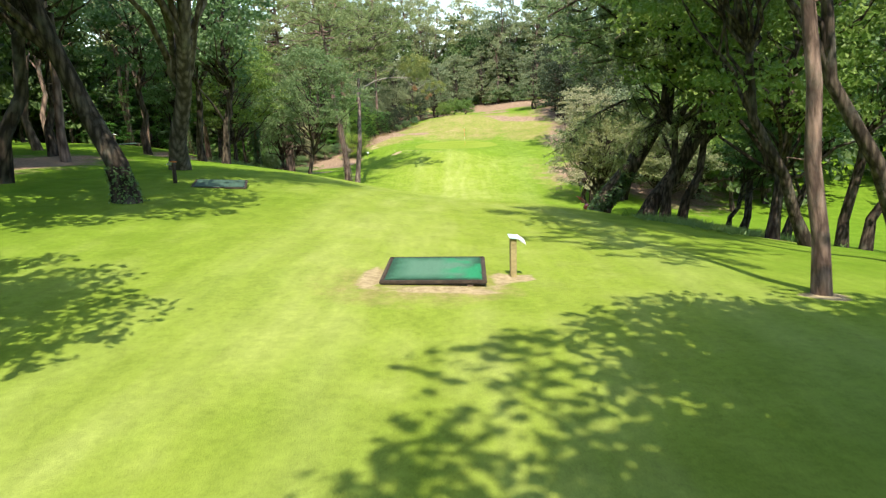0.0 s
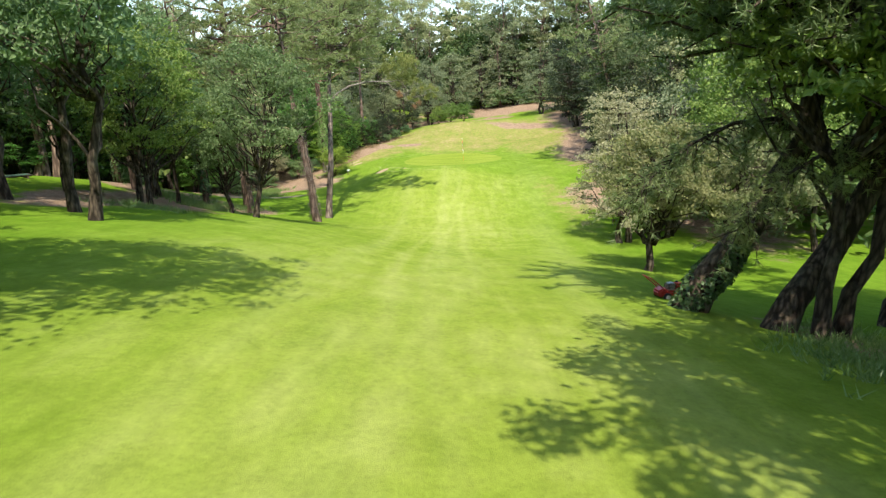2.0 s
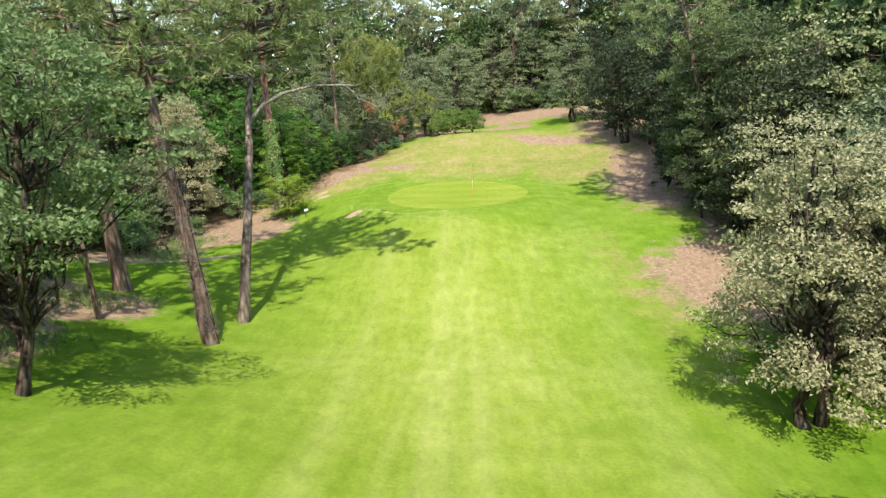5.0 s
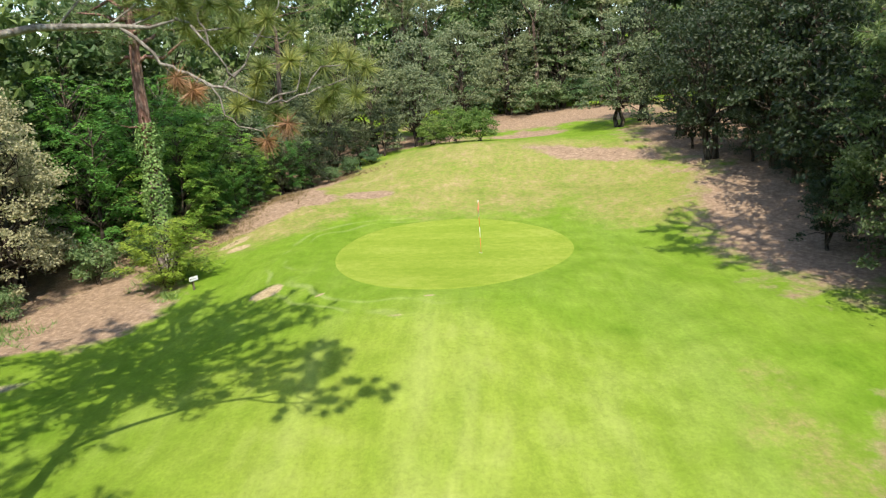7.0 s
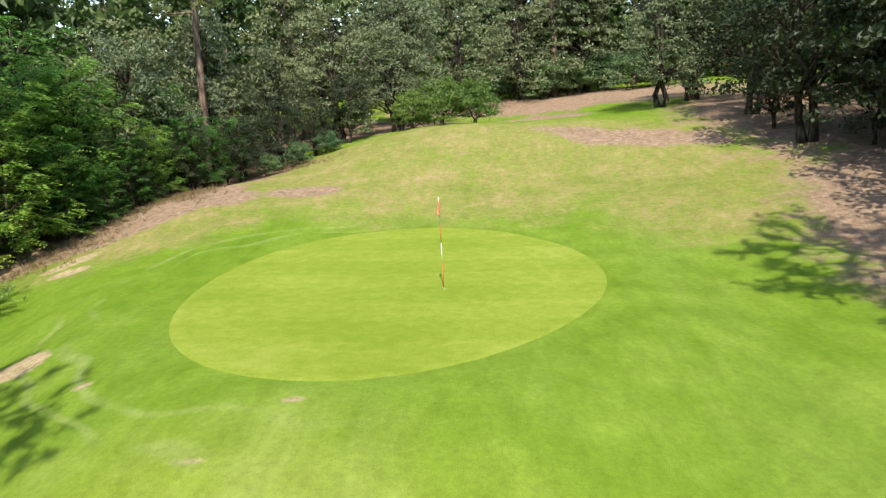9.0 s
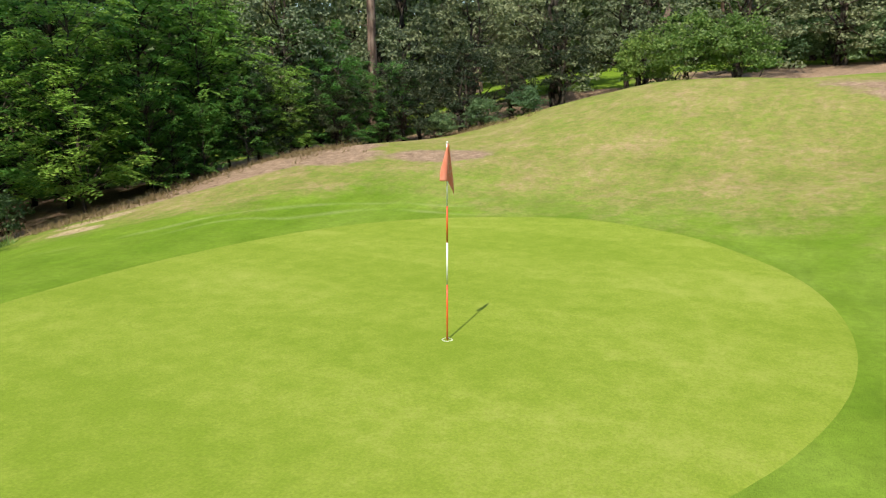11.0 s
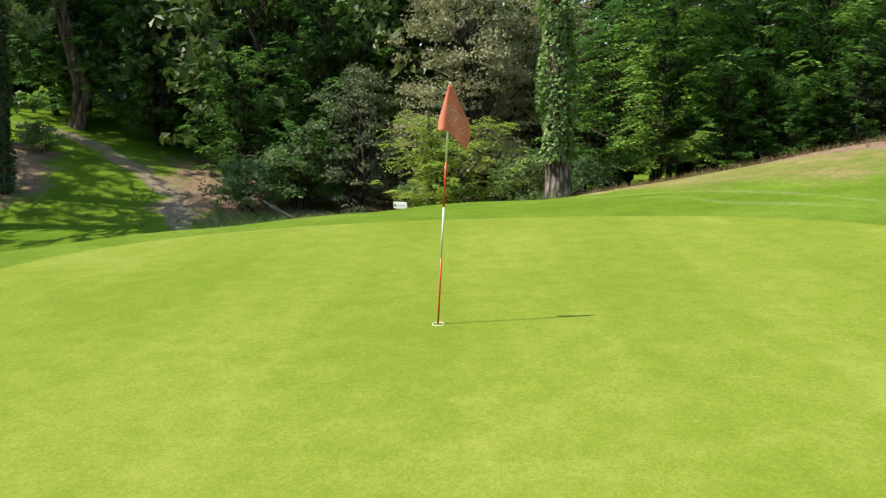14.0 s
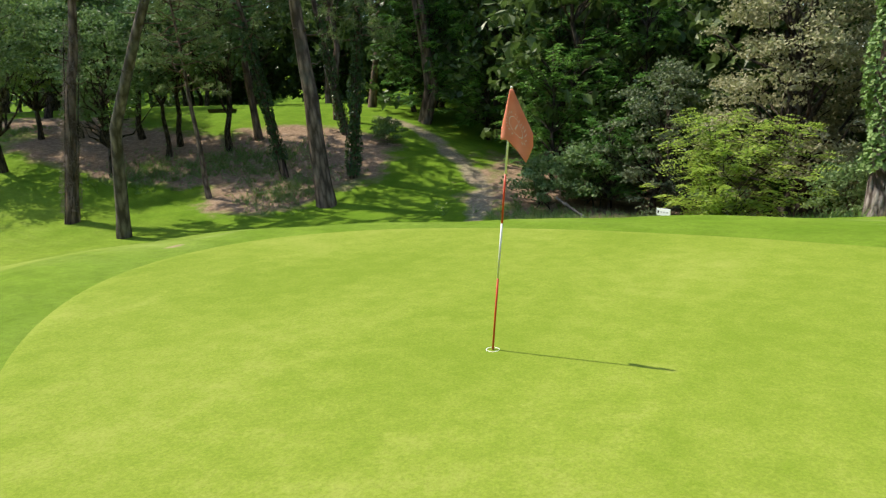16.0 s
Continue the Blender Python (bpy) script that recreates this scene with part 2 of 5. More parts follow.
TURF, GREEN = ground_material(), green_material()
PINE_BARK = bark_material("pine_bark", (0.085, 0.058, 0.045), (0.38, 0.265, 0.20), 6)
GREY_BARK = bark_material("oak_bark", (0.026, 0.020, 0.015), (0.145, 0.112, 0.082), 9)
OLD_BARK = bark_material("old_bark", (0.075, 0.058, 0.047), (0.31, 0.245, 0.195), 6)
PALE_BARK = bark_material("dead_wood", (0.14, 0.12, 0.10), (0.36, 0.33, 0.28), 11)
OAK_LEAF = leaf_material("oak_leaf", (0.064, 0.124, 0.042), (0.225, 0.320, 0.125), 0.38)
HOLM_LEAF = leaf_material("holm_oak_leaf", (0.100, 0.128, 0.054), (0.260, 0.290, 0.132), 0.2, 0.55)
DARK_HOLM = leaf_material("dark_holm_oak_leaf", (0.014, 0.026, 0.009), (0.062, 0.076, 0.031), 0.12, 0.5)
LOCUST_LEAF = leaf_material("locust_leaf", (0.047, 0.160, 0.023), (0.175, 0.350, 0.060), 0.4)
# lighter copy of the locust leaf that carries sunshine in its green
SUNLIT_LOCUST = leaf_material("sunlit_locust_leaf", (0.105, 0.240, 0.030), (0.290, 0.450, 0.075), 0.45)
BRIGHT_LEAF = leaf_material("bright_leaf", (0.195, 0.285, 0.028), (0.420, 0.500, 0.070), 0.5)
BRIGHT_OAK = leaf_material("light_oak_leaf", (0.075, 0.145, 0.022), (0.240, 0.320, 0.070), 0.4)
KHAKI_OAK = leaf_material("young_oak_leaf", (0.150, 0.165, 0.068), (0.285, 0.290, 0.122), 0.45, 0.6)
GREY_OAK = leaf_material("grey_oak_leaf", (0.080, 0.125, 0.040), (0.220, 0.290, 0.110), 0.35, 0.55)
OLIVE_LEAF = leaf_material("olive_holm_leaf", (0.062, 0.088, 0.028), (0.180, 0.205, 0.080), 0.25, 0.55)
SILVER_HOLM = leaf_material("silver_holm_leaf", (0.205, 0.210, 0.110), (0.400, 0.395, 0.215), 0.3, 0.55)
NEEDLE = leaf_material("pine_needle", (0.112, 0.161, 0.053), (0.330, 0.375, 0.140), 0.35)
# distance haze on the far pines is put into this paler needle colour
HAZY_NEEDLE = leaf_material("hazy_pine_needle", (0.166, 0.196, 0.089), (0.451, 0.475, 0.226), 0.45)
# oak leaf darkened: the wood's inner shade is put into its colour
SHADED_LEAF = leaf_material("shaded_wood_leaf", (0.032, 0.066, 0.016), (0.130, 0.180, 0.048), 0.2)
# ivy leaf lightened for one pine, with the sun's brightness in its colour
SUNLIT_IVY = leaf_material("sunlit_ivy_leaf", (0.120, 0.215, 0.036), (0.430, 0.530, 0.160), 0.25, 0.5)
LONG_NEEDLE = leaf_material("long_needle", (0.150, 0.175, 0.040), (0.430, 0.430, 0.130), 0.45)
BROWN_NEEDLE = leaf_material("dead_needle", (0.20, 0.10, 0.04), (0.34, 0.19, 0.09), 0.2)
IVY_LEAF = leaf_material("ivy_leaf", (0.075, 0.155, 0.028), (0.270, 0.365, 0.105), 0.25, 0.35)
DARK_IVY = leaf_material("dark_ivy_leaf", (0.030, 0.065, 0.020), (0.105, 0.165, 0.055), 0.2, 0.35)

# ---- ground ----
# Heights of the land in cross sections: a row for each distance down the hole, a column for each distance to the side.
SIDE = np.array([-40, -22, -14, -7, 0, 6, 12, 30])
ALONG = np.array([-30, 0, 12, 24, 36, 48, 60, 72, 82, 92, 100, 110, 130])
LAND = np.array([
    (0.78, 0.26, 0.1, 0.11, 0.31, 0.64, 0.99, 1.91),
    (1, 0.98, 0.73, 0.35, 0.43, 0.48, 0.03, -1.99),
    (1, 1.11, 1.09, 0.77, 0.27, -0.08, -0.73, -3.47),
    (1, 1.06, 1.01, 0.55, -0.41, -1.07, -2.11, -4.89),
    (1.15, 1, 0.42, -0.52, -1.96, -2.56, -3.69, -6.14),
    (1.19, 0.61, -0.99, -2.33, -3.87, -4.33, -4.89, -6.59),
    (0.55, -0.89, -3.2, -4.16, -4.55, -4.51, -4.62, -5.51),
    (-2.34, -3.14, -3.96, -3.55, -2.65, -2.94, -2.81, -3.2),
    (-5.01, -4.5, -3.63, -2.54, -2.11, -2.32, -2.03, -0.01),
    (-5.8, -3.4, -2.25, -1.25, -1.25, -1.35, -0.5, 2),
    (-5.4, -3.2, -2.05, -0.95, 0.78, 0.95, 1.1, 2.5),
    (-4, -2, -0.4, 0.4, 0.8, 0.9, 1.5, 3.2),
    (-2, 1, 2.4, 2.9, 3, 3, 3.2, 4.2)])


def hermite(knots, v):
    """The weights by which smooth curves through the knots' values give the value at v."""
    n = len(knots)
    v = np.clip(v, knots[0], knots[-1])
    i = np.clip(np.searchsorted(knots, v, side="right") - 1, 0, n - 2)
    h = knots[i + 1] - knots[i]
    s = (v - knots[i]) / h
    slope = np.zeros((n, n))
    for j in range(n):
        a, b = max(j - 1, 0), min(j + 1, n - 1)
        slope[j, b] += 1 / (knots[b] - knots[a])
        slope[j, a] -= 1 / (knots[b] - knots[a])
    w = np.zeros((len(v), n))
    r = np.arange(len(v))
    w[r, i] += 2 * s**3 - 3 * s**2 + 1
    w[r, i + 1] += -2 * s**3 + 3 * s**2
    w += ((s**3 - 2 * s**2 + s) * h)[:, None] * slope[i] + ((s**3 - s**2) * h)[:, None] * slope[i + 1]
    return w


def heights(xs, ys):
    """The land's height on the grid of xs and ys."""
    z = hermite(ALONG, ys) @ LAND @ hermite(SIDE, xs).T
    x, y = np.meshgrid(xs, ys)
    rise = np.clip(np.maximum(np.abs(x) - 45, np.maximum(y - 136, -32 - y)) / 20, 0, 1)
    z = z + 11 * rise * rise * (3 - 2 * rise)
    for cx, cy, high, wide in [(0.3, 75.3, 0.20, 3.4), (-4.5, 81.5, 0.16, 2.5), (5.6, 88.2, 0.18, 2.4), (-7.4, 92.6, 0.2, 2.2)]:
        z = z + (1 - np.exp(-((x - 2.46) ** 2 + (y - 81.58) ** 2) / 9)) * high * np.exp(-((x - cx) ** 2 + (y - cy) ** 2) / (2 * wide * wide))
    # the putting green is a shallow saucer, eased into the land round it
    away = np.hypot((x - CENTRE[0]) / REACH[0], (y - CENTRE[1] - 0.55) / REACH[1])
    ease = np.clip((1.8 - away) / 0.7, 0, 1)
    ease = ease * ease * (3 - 2 * ease)
    z = z + ease * (-2.185 + np.where(y > 81.58, 0.0046, 0.0032) * (y - 81.58) ** 2 + 0.002 * (x - 2.46) ** 2 - z)
    near = np.exp(-((x / 45) ** 2 + ((y - 60) / 80) ** 2))
    near *= np.clip(((x - CENTRE[0]) / REACH[0]) ** 2 + ((y - CENTRE[1]) / REACH[1]) ** 2 - 0.9, 0, 1)
    return z + near * (0.04 * np.sin(x * 0.9 + y * 0.31) * np.sin(y * 0.7 - x * 0.2) + 0.02 * np.sin(x * 2.1 - y * 1.3))


def ground_at(x, y):
    return float(heights(np.array([float(x)]), np.array([float(y)]))[0, 0])


def blobs(x, y, rows):
    """How far inside soft ellipses a place lies: 0 outside, 1 well inside. Rows: x, y, half width, half length, turn in degrees."""
    v = np.zeros_like(x)
    for cx, cy, a, b, turn in rows:
        c, s = math.cos(radians(turn)), math.sin(radians(turn))
        u, w = (x - cx) * c + (y - cy) * s, -(x - cx) * s + (y - cy) * c
        v = np.maximum(v, np.clip(1.5 - np.sqrt((u / a) ** 2 + (w / b) ** 2), 0, 1))
    return v


def sheet(name, xs, ys, z, material):
    nx, ny = len(xs), len(ys)
    x, y = np.meshgrid(xs, ys)
    i = np.arange(nx * ny).reshape(ny, nx)
    f = np.stack([i[:-1, :-1], i[:-1, 1:], i[1:, 1:], i[1:, :-1]], -1).reshape(-1, 4)
    me = bpy.data.meshes.new(name)
    me.from_pydata(np.stack([x, y, z], -1).reshape(-1, 3).tolist(), [], f.tolist())
    me.materials.append(material)
    me.polygons.foreach_set("use_smooth", np.ones(len(f), bool))
    ob = new(name, me)
    return ob, x, y


def attribute(ob, name, values):
    a = ob.data.attributes.new(name, "FLOAT", "POINT")
    a.data.foreach_set("value", values.ravel().astype(np.float32))


far_out = np.array([90, 140, 240, 500, 1000, 2000.0])
xs = np.concatenate([-far_out[::-1], np.arange(-60, -29, 1.1), np.arange(-29, 14, 0.4), np.arange(14, 60.1, 1.1), far_out])
ys = np.concatenate([-far_out[::-1], np.arange(-44, 8, 0.55), np.arange(8, 12.2, 0.25), np.arange(12.4, 68, 0.55), np.arange(68, 96, 0.3), np.arange(96, 150, 0.9), far_out + 100])
ground, gx, gy = sheet("ground", xs, ys, heights(xs, ys), TURF)
tagged(ground, "mown green golf turf with dry patches and bare soil under the trees", "ground", kind="structure")
attribute(ground, "dirt", np.clip(
    blobs(gx, gy, [(15.2, 64.9, 5.1, 4.9, 0), (18.8, 66, 4.2, 14, 2), (16.8, 84.5, 4.6, 9.5, -14), (20, 100, 7, 12, 0), (9.9, 96.9, 4.4, 1.15, -27), (7.5, 109, 2.5, 2.2, 0), (25, 82, 9, 22, 0), (-6.6, 91.4, 1.6, 1.2, 0), (-9.6, 89.6, 1.1, 3.4, -18), (-8.2, 93.2, 1.4, 1.6, 0), (-7.6, 90.4, 0.9, 3.2, -22), (-3.4, 92.4, 1.3, 0.8, 15)])
    + blobs(gx, gy, [(-12, 88, 2.4, 7, -35), (-13, 80, 3.2, 4, 20), (-12.0, 77.4, 2.8, 1.5, 15), (-20, 92, 8, 16, 0), (-9.5, 99, 4, 5, 0), (-5, 109, 8, 4.5, 0), (9, 119, 12, 6, 0)])
    + blobs(gx, gy, [(-15, 53, 3.2, 9, 12), (-14.5, 61.5, 3.0, 2.6, 20), (-18, 62, 3.2, 3, 0), (-16, 44, 2.2, 5, 10), (-26, 75, 9, 7, 0), (-19.5, 59.5, 3.2, 4.5, 20), (-18, 25, 4, 9, 0)])
    + blobs(gx, gy, [(10.5, 25, 1.2, 7, 8), (30, 0, 9, 30, 0)]) * 0.6, 0, 1))
attribute(ground, "dry", np.maximum(blobs(gx, gy, [(2, 95.5, 14, 6.2, 0), (-5, 93.5, 5, 3.6, 0), (-7.4, 89, 3, 5, -30), (11, 90, 4, 5, 0), (0.2, 9.6, 1.4, 1.2, 0)]), 0.48 * blobs(gx, gy, [(9.4, 64, 1.5, 9, 5)])))
attribute(ground, "bare", blobs(gx, gy, [(-5.2, 77.7, 0.6, 0.5, 0), (-8.9, 85.6, 0.3, 0.9, -30), (0.35, 9.12, 1.1, 0.17, 0), (-0.62, 9.9, 0.2, 0.8, 0), (0.3, 10.95, 0.9, 0.12, 0), (1.3, 9.9, 0.14, 0.7, 0), (1.68, 10.05, 0.42, 0.3, 0), (6.1, 9.2, 0.4, 0.3, 0),
                                           (-0.3, 73.8, 0.30, 0.14, 20), (0.8, 75.1, 0.5, 0.13, -8), (-3.6, 76.9, 0.22, 0.16, 0), (-2.9, 76.2, 0.24, 0.14, 30), (-2.0, 75.4, 0.22, 0.13, 0), (-8.4, 84.8, 0.35, 0.6, -40)]))
attribute(ground, "path", blobs(gx, gy, [(-13.4, 72.4, 0.4, 2.0, -70), (-16.9, 70.9, 0.5, 2.5, -66), (-20.1, 68.8, 0.5, 2.2, -45), (-22.6, 66.1, 0.5, 2.4, -44), (-24.8, 63.5, 0.5, 2.2, -35), (-26.4, 60.6, 0.5, 2.4, -20)]))
attribute(ground, "rough", np.clip(np.abs(gx - 0.5) / 9 - 0.25, 0, 1) * (gy < 72) + (gy >= 72) * np.clip((gy - 72) / 4 + np.abs(gx - 0.5) / 9 - 0.25, 0, 0.75))

def green_edge(a):
    """How far out the putting green's edge lies in the direction a."""
    return 1.047 + 0.006 * math.cos(a) + 0.098 * math.sin(a) - 0.049 * math.cos(2 * a) + 0.044 * math.sin(2 * a) + 0.016 * math.cos(3 * a) + 0.014 * math.sin(3 * a)


def build_green():
    rings, spokes = 36, 120
    v, f = [], []
    for k in range(rings + 1):
        for j in range(spokes):
            a = 2 * math.pi * j / spokes
            r = green_edge(a) * (k + 0.02) / rings
            x, y = CENTRE[0] + REACH[0] * r * math.cos(a), CENTRE[1] + REACH[1] * r * math.sin(a)
            v.append((x, y, ground_at(x, y) + (0.02 if k < rings else -0.02)))
    for k in range(rings):
        for j in range(spokes):
            n = (j + 1) % spokes
            f.append((k * spokes + j, (k + 1) * spokes + j, (k + 1) * spokes + n, k * spokes + n))
    f.append(tuple(range(spokes)))
    me = bpy.data.meshes.new("putting_green")
    me.from_pydata(v, [], f)
    me.materials.append(GREEN)
    me.polygons.foreach_set("use_smooth", np.ones(len(f), bool))
    return tagged(new("putting_green", me), "closely mown pale yellow-green oval putting green", "putting green", kind="structure")


build_green()


# ---- building blocks ----
def mesh(name, v, f, material, smooth=True):
    me = bpy.data.meshes.new(name)
    me.from_pydata(np.asarray(v, float).tolist(), [], [tuple(int(i) for i in q) for q in f])
    for m in (material if isinstance(material, (list, tuple)) else [material]):
        me.materials.append(m)
    me.polygons.foreach_set("use_smooth", np.full(len(me.polygons), smooth))
    return me


def child(name, me, parent, label=""):
    ob = new(name, me)
    ob.parent = parent
    return tagged(ob, label)


def part(name, bm, material, parent, label=""):
    """Link a bmesh as one mesh object under a thing or a part."""
    me = bpy.data.meshes.new(name)
    bm.to_mesh(me)
    bm.free()
    me.materials.append(material)
    return child(name, me, parent, label)


def block(w, d, h, at=(0, 0, 0), bevel=0.01, turn=None):
    bm = bmesh.new()
    bmesh.ops.create_cube(bm, size=1, matrix=Matrix.Diagonal((w, d, h, 1)))
    if bevel:
        bmesh.ops.bevel(bm, geom=bm.edges[:], offset=bevel, segments=2, affect="EDGES")
    bm.transform(Matrix.Translation(at) @ (turn or Matrix.Identity(4)))
    return bm


def rod(r1, r2, h, at=(0, 0, 0), sides=16, turn=None):
    bm = bmesh.new()
    bmesh.ops.create_cone(bm, cap_ends=True, segments=sides, radius1=r1, radius2=r2, depth=h)
    for q in bm.faces:
        q.smooth = len(q.verts) == 4
    bm.transform(Matrix.Translation(at) @ (turn or Matrix.Identity(4)) @ Matrix.Translation((0, 0, h / 2)))
    return bm


def thing(name, label, category, group="", kind=""):
    return tagged(new(name), label, category, group, kind)


class Build:
    """Collects tubes or leaves into one mesh."""

    def __init__(self):
        self.v, self.f, self.n = [], [], 0

    def add(self, v, f):
        self.v.append(np.asarray(v, float))
        self.f += [tuple(i + self.n for i in q) for q in f]
        self.n += len(v)

    def tube(self, points, radii, sides=8):
        p = np.asarray(points, float)
        v = []
        for k in range(len(p)):
            d = p[min(k + 1, len(p) - 1)] - p[max(k - 1, 0)]
            d /= np.linalg.norm(d) + 1e-9
            u = np.cross(d, (0.31, 0.95, 0.1))
            u /= np.linalg.norm(u) + 1e-9
            w = np.cross(d, u)
            a = np.arange(sides) * 2 * np.pi / sides
            v.append(p[k] + radii[k] * (np.cos(a)[:, None] * u + np.sin(a)[:, None] * w))
        f = [(k * sides + j, k * sides + (j + 1) % sides, (k + 1) * sides + (j + 1) % sides, (k + 1) * sides + j)
             for k in range(len(p) - 1) for j in range(sides)]
        f.append(tuple(range((len(p) - 1) * sides, len(p) * sides)))
        self.add(np.concatenate(v), f)

    def mesh(self, name, material, smooth=True):
        return mesh(name, np.concatenate(self.v), self.f, material, smooth)


def unit(a):
    return a / (np.linalg.norm(a, axis=-1, keepdims=True) + 1e-9)


def leaves(rng, at, out, length, width, bias=0.8):
    """One bent leaf of two facets at each place, facing more or less outwards."""
    n = len(at)
    nor = unit(out * bias + rng.normal(size=(n, 3)))
    u = unit(np.cross(nor, rng.normal(size=(n, 3))))
    w = np.cross(nor, u)
    s = length * rng.uniform(0.6, 1.3, (n, 1))
    g = width * rng.uniform(0.7, 1.2, (n, 1))
    v = np.stack([at - u * s / 2 - nor * s * 0.12, at + w * g / 2, at + u * s / 2 - nor * s * 0.12, at - w * g / 2], 1).reshape(-1, 3)
    return v, (np.arange(n * 4).reshape(n, 4)).tolist()


def clump_points(rng, centre, radius, n, flat=0.75):
    d = unit(rng.normal(size=(n, 3)))
    d[:, 2] = np.abs(d[:, 2]) * 0.9 + d[:, 2] * 0.35
    r = radius * rng.uniform(0.45, 1.05, (n, 1))
    p = np.asarray(centre) + d * r * (1, 1, flat)
    return p, d


def bend(rng, a, b, steps, wobble):
    t = np.linspace(0, 1, steps)[:, None]
    p = np.asarray(a) * (1 - t) + np.asarray(b) * t
    w = rng.normal(size=(steps, 3)) * wobble
    w[0] = w[-1] = 0
    return p + w


def broadleaf(seed, name, label, height, base, radius, material, bark=None, trunk=0.16, clumps=95, each=80, leaf=(0.21, 0.13), lean=(0.0, 0.0), clump=0.75, stems=1, skirt=False, forks=3):
    """An oak or other leafy tree: a tapering trunk, limbs that fork, and a crown of leaf clumps from base to height."""
    rng = np.random.default_rng(seed)
    root = thing(name, label, "tree", "trees of the wood")
    wood, crown = Build(), Build()
    mid, half = (base + height) / 2, (height - base) / 2
    for s in range(stems):
        off = rng.normal(size=2) * (0.25 if stems > 1 else 0)
        top = np.array([lean[0] * height + rng.normal() * 0.3, lean[1] * height + rng.normal() * 0.3, height * 0.86])
        line = bend(rng, (off[0], off[1], -0.4), top, 9, 0.10 * (1 + height / 12))
        wood.tube(line, [trunk * 1.45] + [trunk * (1.05 - 0.11 * k) for k in range(1, 9)], 9)
    tips = []
    for k in range(int(clumps)):
        d = unit(rng.normal(size=3))
        if skirt and d[2] < 0:
            d[:2] *= 0.97 / max(0.25, math.hypot(d[0], d[1]))
        r = rng.uniform(0.35, 1.0) ** 0.45
        lump = 0.8 + 0.35 * math.sin(3.1 * math.atan2(d[1], d[0]) + seed) * math.cos(4.2 * d[2] + seed * 1.7)
        t = np.array([d[0] * radius * r * lump, d[1] * radius * r * lump, mid + d[2] * half * r * (0.8 + 0.2 * lump)])
        t[:2] += np.array(lean) * t[2]
        tips.append(t)
    for k, t in enumerate(tips):
        if k % (forks if clumps > 60 else 5) == 0:
            h = min(max(0.30 * height, t[2] - 0.55 * np.linalg.norm(t[:2]) - 0.4), 0.8 * height)
            i = min(8, max(1, int(h / (height * 0.86) * 8)))
            limb = bend(rng, line[i], t, 6, 0.16)
            r0 = trunk * (0.52 - 0.045 * i)
            wood.tube(limb, [max(0.012, r0 * (1 - 0.18 * j)) for j in range(6)], 6)
        p, d = clump_points(rng, t, clump * rng.uniform(0.65, 1.3), each)
        crown.add(*leaves(rng, p, d, *leaf, bias=1.15))
    child("trunk", wood.mesh("trunk", bark or GREY_BARK), root)
    child("crown", crown.mesh("crown", material, False), root)
    return root


